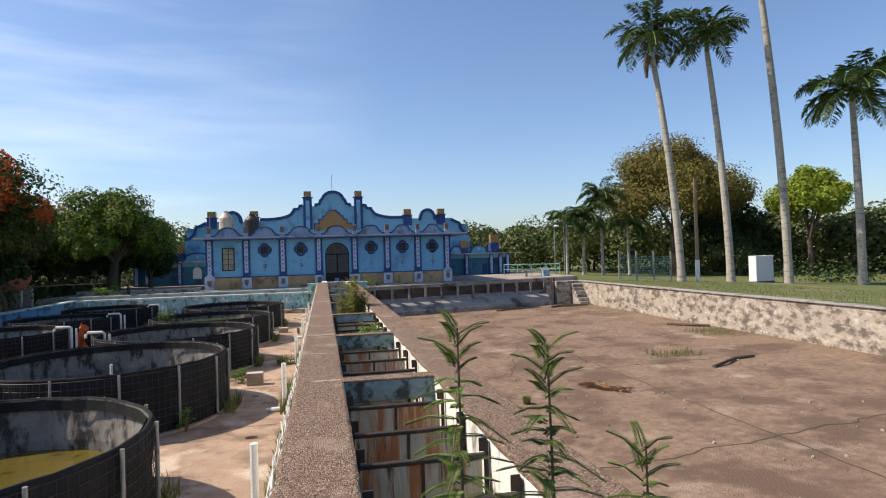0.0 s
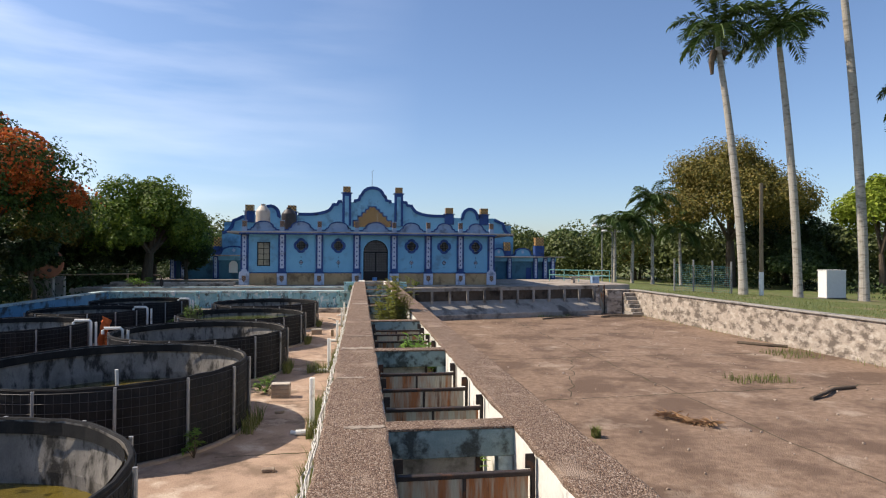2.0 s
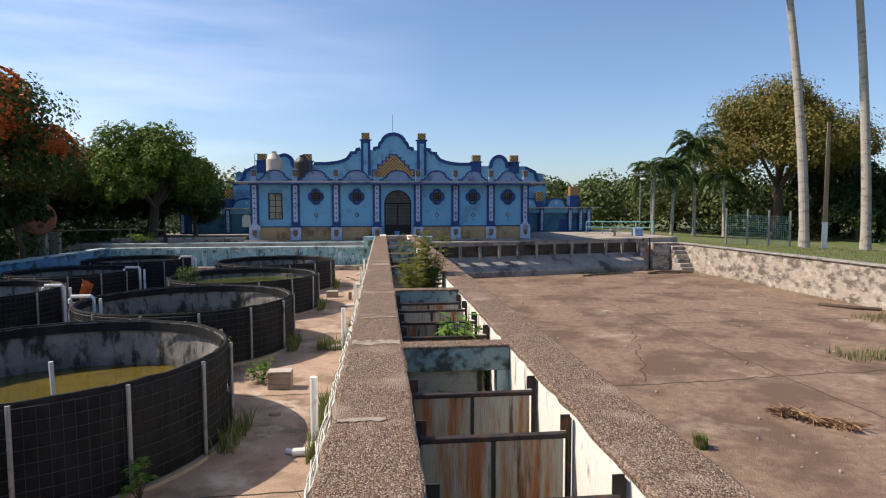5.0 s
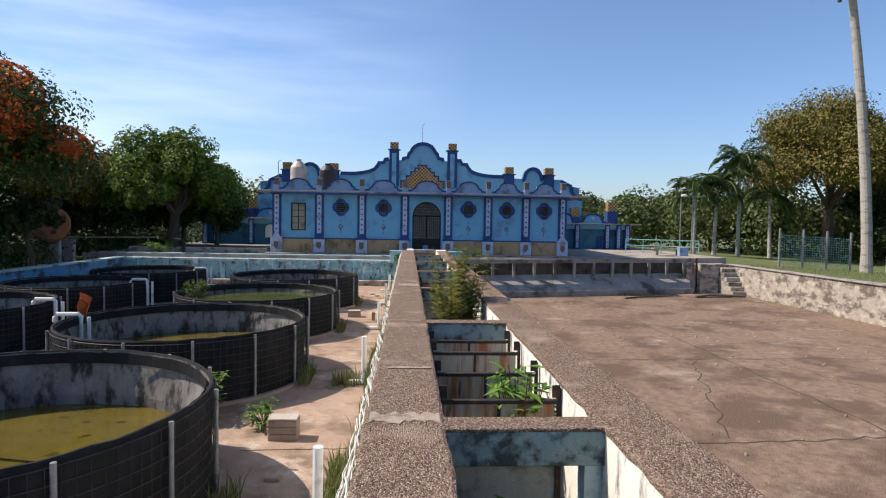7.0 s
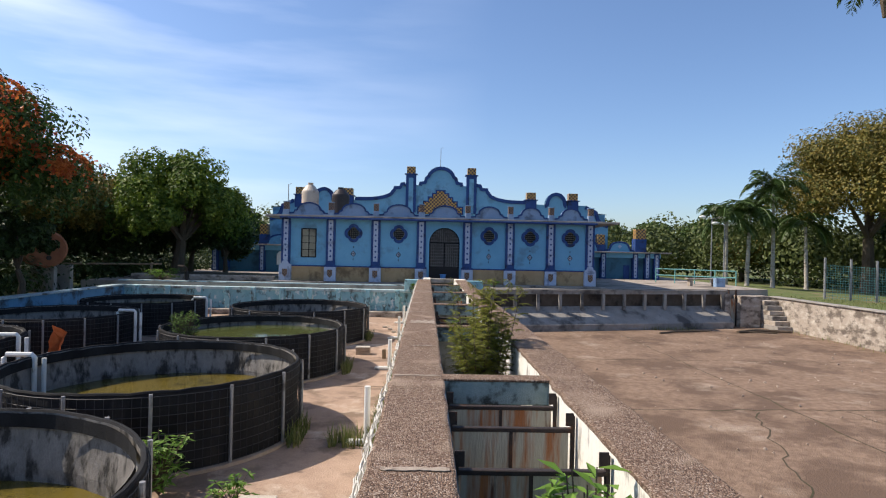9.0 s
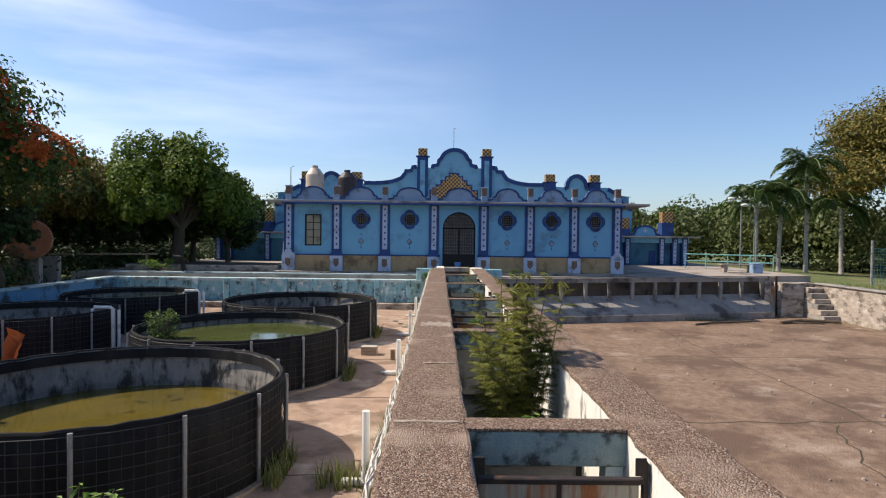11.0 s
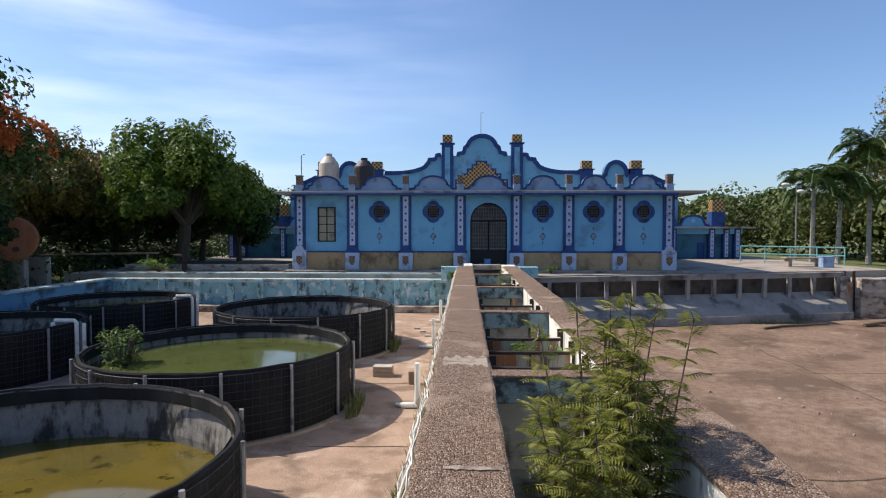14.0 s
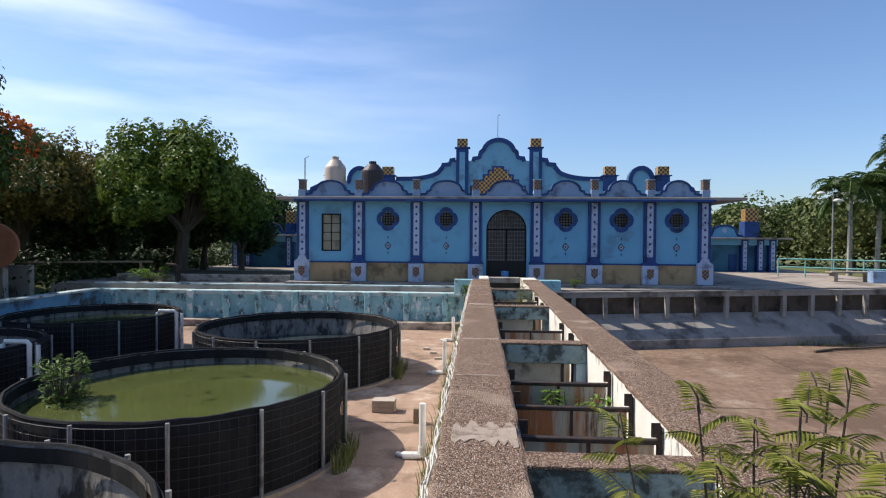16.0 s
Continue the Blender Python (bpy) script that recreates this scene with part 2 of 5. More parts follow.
L_GRASS = leafy("grass_blades", (.09, .13, .03), (.24, .23, .09), see=.25)
L_SHAFT = surf("crownshaft_green", (.10, .17, .05), (.15, .22, .07), 3, .45, .1)


def water(name, c1, c2):
    m = surf(name, c1, c2, 1.1, .07, 0, c2, .6, .5, spec=.4, patch=(tuple(v * .45 for v in c2), 3.4, .60, .65))
    n, l = m.node_tree.nodes, m.node_tree.links
    t = n.new("ShaderNodeTexNoise")
    t.inputs["Scale"].default_value = 5
    bp = n.new("ShaderNodeBump")
    bp.inputs["Strength"].default_value, bp.inputs["Distance"].default_value = .08, .02
    l.new(t.outputs[0], bp.inputs["Height"])
    l.new(bp.outputs[0], n["Principled BSDF"].inputs["Normal"])
    return m


WATER_Y = water("yellow_pond_water", (.135, .10, .018), (.085, .07, .016))
WATER_G = water("green_pond_water", (.085, .10, .032), (.065, .08, .026))
WATER_D = water("dark_pond_water", (.03, .045, .06), (.045, .06, .06))


# ---- mesh helpers ----
def adopt(ob, parent):
    """Parts are modelled in world places; the thing's own place is taken out again."""
    ob.parent = parent
    if parent and parent.parent is None:
        ob.matrix_parent_inverse = Matrix.Translation(-parent.location)


def part(name, bm, material, parent=None, label=""):
    me = bpy.data.meshes.new(name)
    bm.to_mesh(me)
    bm.free()
    me.materials.append(material)
    ob = new(name, me)
    adopt(ob, parent)
    return tagged(ob, label)


def root(name, at, label, category, group="", kind=""):
    ob = new(name)
    ob.location = at
    return tagged(ob, label, category, group, kind)


def solid(name, bm, material, label="", category="", kind="structure"):
    return tagged(part(name, bm, material), label, category, "", kind)


def box(bm, a, b, bevel=0.0):
    r = bmesh.ops.create_cube(bm, size=1)
    for v in r["verts"]:
        v.co = Vector([(a[i] + b[i]) / 2 + v.co[i] * (b[i] - a[i]) for i in range(3)])
    if bevel:
        es = {e for v in r["verts"] for e in v.link_edges}
        bmesh.ops.bevel(bm, geom=list(es), offset=bevel, segments=1, affect='EDGES')
    return bm


def B():
    return bmesh.new()


def tube(bm, pts, radii, seg=8, cap=True):
    pts = [Vector(p) for p in pts]
    rings = []
    for i, p in enumerate(pts):
        d = (pts[min(i + 1, len(pts) - 1)] - pts[max(i - 1, 0)]).normalized()
        s = d.cross(Vector((0, 0, 1)) if abs(d.z) < .95 else Vector((1, 0, 0))).normalized()
        u = s.cross(d)
        r = radii[i] if isinstance(radii, (list, tuple)) else radii
        rings.append([bm.verts.new(p + (s * math.cos(a) + u * math.sin(a)) * r) for a in (2 * math.pi * k / seg for k in range(seg))])
    for r0, r1 in zip(rings, rings[1:]):
        for k in range(seg):
            bm.faces.new((r0[k], r0[(k + 1) % seg], r1[(k + 1) % seg], r1[k]))
    if cap:
        bm.faces.new(rings[0][::-1])
        bm.faces.new(rings[-1])
    return bm


def slab(bm, poly, y0, y1):
    """A polygon of (x, z) points given thickness along y."""
    f = [bm.verts.new((x, y0, z)) for x, z in poly]
    k = [bm.verts.new((x, y1, z)) for x, z in poly]
    n = len(poly)
    bm.faces.new(f)
    bm.faces.new(k[::-1])
    for i in range(n):
        bm.faces.new((f[i], k[i], k[(i + 1) % n], f[(i + 1) % n]))
    return bm


def plate(bm, poly, z0, z1):
    """A polygon of (x, y) points given thickness along z."""
    f = [bm.verts.new((x, y, z0)) for x, y in poly]
    k = [bm.verts.new((x, y, z1)) for x, y in poly]
    n = len(poly)
    bm.faces.new(f[::-1])
    bm.faces.new(k)
    for i in range(n):
        bm.faces.new((f[i], f[(i + 1) % n], k[(i + 1) % n], k[i]))
    return bm


def pierced(bm, outer, holes, y0, y1):
    """A wall of (x, z) outline with openings that go through it."""
    loops = [outer] + holes
    for y in (y0, y1):
        edges = []
        for lp in loops:
            vs = [bm.verts.new((x, y, z)) for x, z in lp]
            edges += [bm.edges.new((vs[i], vs[(i + 1) % len(vs)])) for i in range(len(vs))]
        bmesh.ops.triangle_fill(bm, edges=edges, use_beauty=True)
    for lp in loops:
        n = len(lp)
        a = [bm.verts.new((x, y0, z)) for x, z in lp]
        b = [bm.verts.new((x, y1, z)) for x, z in lp]
        for i in range(n):
            bm.faces.new((a[i], b[i], b[(i + 1) % n], a[(i + 1) % n]))
    bmesh.ops.remove_doubles(bm, verts=bm.verts[:], dist=1e-4)
    bmesh.ops.recalc_face_normals(bm, faces=bm.faces[:])
    return bm


def band(bm, line, width, y0, y1):
    """A strip that follows the under side of a line of (x, z) points."""
    low = []
    for i, (x, z) in enumerate(line):
        (xa, za), (xb, zb) = line[max(i - 1, 0)], line[min(i + 1, len(line) - 1)]
        d = Vector((xb - xa, zb - za)).normalized()
        low.append((x + d.y * width, z - d.x * width))
    for i in range(len(line) - 1):
        slab(bm, [line[i], line[i + 1], low[i + 1], low[i]], y0, y1)
    bmesh.ops.remove_doubles(bm, verts=bm.verts[:], dist=1e-4)
    bmesh.ops.recalc_face_normals(bm, faces=bm.faces[:])
    return bm


def arc(cx, cz, r, a0, a1, n=12, rz=None):
    rz = rz or r
    return [(cx + r * math.cos(radians(a0 + (a1 - a0) * i / n)), cz + rz * math.sin(radians(a0 + (a1 - a0) * i / n))) for i in range(n + 1)]


def leaves_mesh(name, centers, normals, sizes, rng, parent, material, label="", aspect=0.5):
    """Many small folded leaves, each an island of two faces."""
    c, n = np.asarray(centers), np.asarray(normals)
    k = len(c)
    n = n / np.maximum(np.linalg.norm(n, axis=1, keepdims=True), 1e-6)
    t = rng.normal(size=(k, 3))
    t -= (t * n).sum(1, keepdims=True) * n
    t /= np.maximum(np.linalg.norm(t, axis=1, keepdims=True), 1e-6)
    s = np.cross(n, t)
    z = np.asarray(sizes)[:, None]
    fold = n * z * 0.12
    v = np.stack([c - t * z * .5, c + s * z * aspect * .5 + fold, c + t * z * .5, c - s * z * aspect * .5 + fold], 1).reshape(-1, 3)
    i = np.arange(k)[:, None] * 4
    f = np.concatenate([i + [0, 1, 2], i + [0, 2, 3]], 1).reshape(-1, 3)
    me = bpy.data.meshes.new(name)
    me.from_pydata(v.tolist(), [], f.tolist())
    me.materials.append(material)
    ob = new(name, me)
    adopt(ob, parent)
    return tagged(ob, label)

# ---- large structure ----
PF, YF, GZ = -2.43, -1.88, -0.8      # pool floor, tank yard floor, surrounding ground

def gz(x):
    """Height of the lawn: level round the basins, falling gently away over the bank."""
    return GZ - .046 * min(max(x - 19.6, 0), 25)


bm = B()
X, Y = (-400, -14.75, 19.6, 27, 35, 44.6, 400), (-400, -30, 37.6, 500)
for i in range(len(X) - 1):
    for j in range(3):
        if i == 1 and j == 1:
            continue
        bm.faces.new([bm.verts.new((x, y, gz(x))) for x, y in ((X[i], Y[j]), (X[i + 1], Y[j]), (X[i + 1], Y[j + 1]), (X[i], Y[j + 1]))])
bmesh.ops.remove_doubles(bm, verts=bm.verts[:], dist=1e-4)
solid("ground", bm, GRASSGROUND, "rough dry lawn and earth round the basins", "ground")

bm = B()
plate(bm, [(2.0, -30), (19.4, -30), (19.4, 39.2), (2.0, 35.6)], PF - .2, PF)
solid("floor_pool", bm, POOLFLOOR, "stained bare concrete floor of the drained pool", "floor")
bm = box(B(), (-14.7, -30, YF - .2), (-.3, 34.2, YF))
solid("floor_yard", bm, YARD, "pale dusty concrete floor of the tank yard", "floor")

# the wall that is walked on, its gravel top, and the far wall of the channel
def long_wall(name, x0, x1, batter, mat, label):
    bm = B()
    n = 60
    rows = []
    for k in range(n + 1):
        y = -9 + 42.2 * k / n
        j = random.uniform(-.012, .012)
        rows.append([bm.verts.new(p) for p in ((x0 - batter + j, y, -2.45), (x0 + j, y, -.05), (x1 + j * .5, y, -.05), (x1, y, -2.45))])
    for a, b in zip(rows, rows[1:]):
        for i in range(3):
            bm.faces.new((a[i], b[i], b[i + 1], a[i + 1]))
    bm.faces.new(rows[0])
    bm.faces.new(rows[-1][::-1])
    w = solid(name, bm, mat, label, "wall")
    bm = B()
    rows = []
    rr = random.Random(5)
    for k in range(240):
        y = -9 + 42.2 * k / 239
        a, b = rr.uniform(-.018, .012), rr.uniform(-.012, .014)
        h = rr.uniform(-.004, .006)
        rows.append([bm.verts.new(p) for p in ((x0 + a, y, -.05), (x0 + a, y, -.012 + h), (x0 + .03 + a, y, h), (x1 - .025 + b, y, h), (x1 + b, y, -.012 + h), (x1 + b, y, -.05))])
    for p, q in zip(rows, rows[1:]):
        for i in range(5):
            bm.faces.new((p[i], q[i], q[i + 1], p[i + 1]))
    bm.faces.new(rows[0])
    bm.faces.new(rows[-1][::-1])
    part("coping", bm, GRAVEL, w, "worn exposed-aggregate top with pale patches")
    return w

def mortar(parent, x0, x1, y, w, seed):
    """A ragged smear of pale mortar on the coping."""
    r = random.Random(seed)
    n = 14
    near = [(x0 + (x1 - x0) * k / n, y - w * r.uniform(.2, .6)) for k in range(n + 1)]
    far = [(x0 + (x1 - x0) * k / n, y + w * r.uniform(.2, .6)) for k in range(n, -1, -1)]
    part("mortar_patch", plate(B(), near + far, .004, .0085), MORTAR, parent, "pale ragged mortar patch")


walkway = long_wall("wall_walkway", -.30, .30, .26, PLASTER, "whitewashed channel wall with worn gravel top")
long_wall("wall_channel", 1.50, 2.05, 0.0, PLASTER, "cracked whitewashed channel wall with gravel top")
for k, (x0, x1, y, w) in enumerate(((-.27, .2, -2.1, .12), (-.1, .28, 2.35, .10), (-.27, .27, 7.05, .26), (-.2, .26, 8.6, .07), (-.27, .27, 11.5, .06), (-.22, .27, 16.5, .55), (-.27, .2, 18.4, .05), (-.26, .26, 20.7, .10), (-.26, .26, 25.2, .3), (-.2, .26, 29.0, .1), (-.25, .1, 4.6, .08), (-.1, .26, 13.6, .06))):
    mortar(walkway, x0, x1, y, w, 40 + k)
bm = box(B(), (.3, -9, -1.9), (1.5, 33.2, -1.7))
solid("floor_channel", bm, TRENCH, "dark mottled floor of the narrow channel", "floor")
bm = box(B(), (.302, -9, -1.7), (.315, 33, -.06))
solid("trim_channel", bm, TRENCH, "dark mottled inner face of the channel", "wall")

# cross beams of the channel
BEAMS = [-6.8, -2.25, 2.3, 6.85, 11.4, 15.95, 20.5, 25.0, 29.2]
first = None
for y in BEAMS:
    if first is None:
        first = root("cross_beam", (.9, y, 0), "concrete cross beam with gravel top and peeling teal sides", "beam", "beams across the channel")
        part("beam_body", box(B(), (.27, y, -.30), (1.53, y + .24, -.032), .01), TEAL, first)
        part("beam_top", box(B(), (.29, y - .015, -.034), (1.51, y + .25, -.006), .006), GRAVEL, first)
        part("baffle_panel", box(B(), (.318, y + .13, -1.02), (1.16, y + .19, -.3)), BAFFLE, first, "grimy plastered baffle under the beam")
        part("baffle_edge", box(B(), (1.16, y + .11, -1.1), (1.2, y + .21, -.3)), STEEL_DARK, first, "dark steel edge bar")
        part("side_post", box(B(), (1.36, y + .03, -1.7), (1.498, y + .2, -.3)), PLASTER_BLUE, first)
    else:
        copy_thing(first, Matrix.Translation((.9, y, 0)))

# rusty sluice panels
gate = root("sluice_gate", (.9, 0, -.2), "rust-streaked steel sluice gate hung across the channel", "gate", "sluice gates in the channel")
part("panel", box(B(), (.37, -.012, -1.25), (1.43, .012, -.2)), RUST, gate)
part("top_rail", box(B(), (.34, -.03, -.215), (1.46, .03, -.175), .006), STEEL_DARK, gate, "thick dark top rail")
part("seam", box(B(), (.88, -.02, -1.25), (.91, -.0121, -.215)), STEEL_DARK, gate)
for sx in (.316, 1.455):
    part("guide_post", box(B(), (sx, -.025, -1.5), (sx + .035, .025, -.06), .004), STEEL_DARK, gate, "dark steel guide post")
for sx in (.318, 1.40):
    part("bracket", box(B(), (sx, -.035, -.15), (sx + .075, -.02, -.03), .003), STEEL_DARK, gate)
GATES = [-5.8, -4.9, -3.9, -1.3, -.39, .5, 1.58, 3.67, 4.67, 5.7, 8.1, 9.1, 10.15, 10.9, 17.02, 17.93, 18.9, 21.6, 22.7, 26.0, 27.4]
gate.location.y = GATES[0]
for y in GATES[1:]:
    copy_thing(gate, Matrix.Translation((.9, y, -.2)))

# pool: right wall, far ledge, corner
bm = box(B(), (19.3, -30, PF), (19.7, 37.0, -.78))
w = solid("wall_pool_side", bm, OLDWALL, "weathered white pool wall streaked with black", "wall")
part("coping", box(B(), (19.22, -30, -.79), (19.78, 37.0, -.72), .012), LEDGE, w, "worn grey coping")

def ledge_y(x):
    return 33.1 + (x - 2.0) * .24

bm = plate(B(), [(2.0, ledge_y(2)), (16.7, ledge_y(16.7)), (16.7, ledge_y(16.7) + .17), (2.0, ledge_y(2) + .17)], -.66, -.48)
ledge = solid("trim_ledge", bm, LEDGE, "long concrete gutter beam along the pool end", "beam")
bm = plate(B(), [(2.0, ledge_y(2) - .05), (16.7, ledge_y(16.7) - .05), (16.7, ledge_y(16.7) + .18), (2.0, ledge_y(2) + .18)], -.484, -.44)
part("beam_top", bm, LEDGE, ledge)
bm = B()
xs = [2.0 + 14.7 * k / 12 for k in range(13)]
prof = [(-.75, PF), (-.75, -2.12), (-.68, -2.06), (-.05, -1.62), (.35, -1.32), (1.3, -1.25)]
rows = [[bm.verts.new((x, ledge_y(x) + dy, z)) for dy, z in prof] for x in xs]
for a, b in zip(rows, rows[1:]):
    for i in range(len(prof) - 1):
        bm.faces.new((a[i], b[i], b[i + 1], a[i + 1]))
# back wall added under the beam; the recess shade is put into its dark colour
RECESS_SHADE = surf("shaded_recess_concrete", (.075, .06, .048), (.12, .10, .08), 3, .9, .3, (.035, .03, .025), 1.2, .5)
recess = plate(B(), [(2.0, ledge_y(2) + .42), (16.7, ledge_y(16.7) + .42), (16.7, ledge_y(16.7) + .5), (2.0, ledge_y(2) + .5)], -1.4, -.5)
solid("wall_recess", recess, RECESS_SHADE, "stained wall behind the gutter beam, darkened for the recess shade", "wall")
solid("trim_apron", bm, LEDGE, "sloping grey concrete apron under the gutter", "apron")
fin = None
for k in range(12):
    x = 3.35 + 1.19 * k
    if x > 16.6:
        break
    if fin is None:
        fin = root("gutter_bracket", (x, ledge_y(x), -.66), "tapered concrete bracket under the gutter beam", "bracket", "brackets under the gutter")
        bm = B()
        pr = [(.0, -.66), (.0, -1.18), (.04, -1.5), (.2, -1.48), (.2, -1.2), (.17, -.66)]
        a = [bm.verts.new((x - .07, ledge_y(x) + p, z)) for p, z in pr]
        b = [bm.verts.new((x + .07, ledge_y(x) + p, z)) for p, z in pr]
        bm.faces.new(a)
        bm.faces.new(b[::-1])
        for i in range(6):
            bm.faces.new((a[i], b[i], b[(i + 1) % 6], a[(i + 1) % 6]))
        bmesh.ops.recalc_face_normals(bm, faces=bm.faces[:])
        part("bracket_body", bm, LEDGE, fin)
    else:
        copy_thing(fin, Matrix.Translation((x, ledge_y(x), -.66)))

# platform before the buildings
bm = plate(B(), [(2.0, ledge_y(2) + .5), (16.7, ledge_y(16.7) + .5), (19.7, 37.9), (19.7, 62), (-17, 62), (-17, 34.3), (2.0, 34.3)], -1.5, -.42)
solid("pavement", bm, PLATFORM, "pale worn paving of the terrace before the pavilion", "pavement")
bm = box(B(), (-7.9, 35.35, -.42), (9.6, 36.1, -.33), .015)
solid("trim_step", bm, LEDGE, "low worn step along the pavilion front", "step")

# corner pier, sluice slot and steps
bm = box(B(), (16.55, 36.6, PF), (16.85, 37.9, -.62), .02)
box(bm, (17.32, 36.4, PF), (18.45, 37.9, -.72), .02)
box(bm, (18.45, 36.9, PF), (19.3, 37.9, -.74), .02)
solid("wall_corner", bm, OLDWALL, "weathered corner pier of the pool", "wall")
slot = root("corner_sluice", (17.1, 36.9, PF), "narrow rusty sluice gate in the pool corner", "gate")
part("leaf", box(B(), (16.9, 36.85, PF), (17.27, 36.92, -.9)), RUST, slot)
part("frame", box(box(B(), (16.85, 36.8, PF), (16.9, 36.96, -.4)), (17.27, 36.8, PF), (17.32, 36.96, -.4)), STEEL_DARK, slot)
part("handwheel_bar", tube(B(), [(16.85, 36.88, -.42), (17.32, 36.88, -.42)], .035), RUST, slot)
st = root("pool_steps", (18.8, 35.8, PF), "short flight of worn white concrete steps", "steps")
for k in range(6):
    z1 = PF + (k + 1) * .25
    y0 = 34.9 + k * .25
    part("step", box(B(), (18.5, y0, PF + k * .25), (19.29, 36.89, z1 - .003), .018), OLDWALL if k % 2 else LEDGE, st)

# tank yard: end wall with posts, left wall
wy = solid("wall_yard_end", box(B(), (-15.2, 33.9, YF), (-.62, 34.25, -.72)), BLUEWALL, "peeling sea-blue wall with buttress posts", "wall")
part("coping", box(B(), (-15.2, 33.82, -.72), (-.62, 34.34, -.58), .015), PLASTER_BLUE, wy, "scuffed pale coping")
part("upper_kerb", box(B(), (-15.2, 34.34, -.6), (-.62, 34.6, -.36), .012), PLASTER_BLUE, wy)
part("lower_ledge", box(B(), (-14.6, 33.3, YF), (-.62, 33.9, -1.62), .02), OLDWALL, wy, "dirty white ledge at the wall's foot")
for x in (-14.0, -12.5, -11.0, -9.6, -8.35, -6.95, -5.6, -4.2, -2.75, -1.3):
    part("buttress", box(B(), (x - .11, 33.66, -1.62), (x + .11, 33.9, -.58), .015), BLUEWALL, wy)
ww = solid("wall_yard_side", box(B(), (-15.0, -30, YF), (-14.65, 33.9, -.62)), DEEPBLUE, "strong blue boundary wall of the tank yard", "wall")
part("coping", box(B(), (-15.06, -30, -.62), (-14.58, 33.9, -.55), .01), PLASTER_BLUE, ww)
solid("wall_back", box(B(), (-14.7, -30.3, PF), (17.6, -30, -.7)), OLDWALL, "plain weathered wall closing the basins", "wall")
bm = box(B(), (-15.5, 36.2, -.42), (-7.95, 39.2, -.14), .02)
solid("trim_planter", bm, OLDWALL, "low weathered kerb of an empty planter", "kerb")
bm = box(B(), (-15.2, 36.45, -.142), (-8.2, 38.9, -.134))
solid("trim_planter_bed", bm, SOIL, "bare soil in the planter", "soil")

# head of the channel at the terrace
hd = root("inlet_box", (.9, 33.6, -.6), "blue and white channel head box at the terrace", "inlet box")
part("left_cheek", box(B(), (-.95, 33.2, -.62), (-.05, 33.6, -.02), .015), BLUEWALL, hd)
part("left_wing", box(B(), (-.05, 33.2, -1.0), (.3, 34.6, .03), .015), PLASTER, hd)
part("right_cheek", box(B(), (1.5, 33.2, -1.0), (2.05, 34.6, -.02), .015), PLASTER, hd)
part("right_wing", box(B(), (2.05, 33.5, -.62), (2.9, 34.0, -.05), .015), BLUEWALL, hd)
part("lintel", box(B(), (.3, 34.4, -.22), (1.5, 34.9, -.02), .015), LEDGE, hd)
part("sill", box(B(), (.3, 33.1, -.55), (1.5, 33.4, -.42), .012), LEDGE, hd)
# flat dark panel that stands in for the shaded hollow of the inlet
part("shade_panel", box(B(), (.3, 34.75, -1.2), (1.5, 34.8, -.22)), INSIDE, hd)
can = root("blue_bin", (.95, 35.2, -.33), "small blue plastic bin beside the entrance", "bin")
bm = B()
bmesh.ops.create_cone(bm, segments=16, radius1=.12, radius2=.15, depth=.42, cap_ends=True, matrix=Matrix.Translation((.95, 35.2, -.05)))
part("bin_body", bm, BLUECAN, can)
part("rim", tube(B(), [(.95, 35.2, .155), (.95, 35.2, .185)], .16, 16), BLUECAN, can)

# ---- pavilion ----
PX = [-7.34, -4.99, -2.62, -.21, 2.24, 4.52, 6.70, 8.82]
FY = 36.0
house = root("pavilion_building", (.75, 42, -.33), "light blue pavilion with navy trim and scalloped parapet", "building")
def quatrefoil(cx, cz, r, n=48):
    out = []
    for i in range(n):
        a = 2 * math.pi * i / n
        k = r * (.80 + .20 * abs(math.cos(2 * a)) ** .55)
        out.append((cx + k * math.cos(a), cz + k * math.sin(a) * 1.04))
    return out

ROUNDS = [(-3.80, 2.23), (-1.41, 2.23), (3.40, 2.23), (5.60, 2.22), (7.76, 2.22)]
DOOR = [(.22, -.32), (.22, 1.82)] + arc(1.03, 1.82, .81, 180, 0, 16)[1:-1] + [(1.84, 1.82), (1.84, -.32)]
WIN = [(-6.55, .92), (-5.76, .92), (-5.76, 2.42), (-6.55, 2.42)]
bm = pierced(B(), [(-7.5, -.33), (9.0, -.33), (9.0, 3.0), (-7.5, 3.0)], [DOOR, WIN] + [quatrefoil(x, z, .31, 24) for x, z in ROUNDS], FY, FY + .28)
part("front_wall", bm, SKYBLUE, house)
bm = box(B(), (-7.5, FY + .28, -.33), (-7.25, 48.6, 3.0))
part("side_wall", bm, SKYBLUE, house)
part("side_wall", box(B(), (8.75, FY + .28, -.33), (9.0, 48.6, 3.0)), SKYBLUE, house)
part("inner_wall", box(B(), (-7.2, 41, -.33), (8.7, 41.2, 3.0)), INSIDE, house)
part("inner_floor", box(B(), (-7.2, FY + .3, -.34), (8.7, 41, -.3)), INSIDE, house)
part("roof", box(B(), (-8.35, FY - .42, 3.0), (10.3, 48.6, 3.12), .015), LEDGE, house, "thin grey overhanging roof slab")
part("roof_edge", box(B(), (-7.6, FY - .46, 2.93), (9.1, FY - .36, 3.03), .01), NAVY, house)
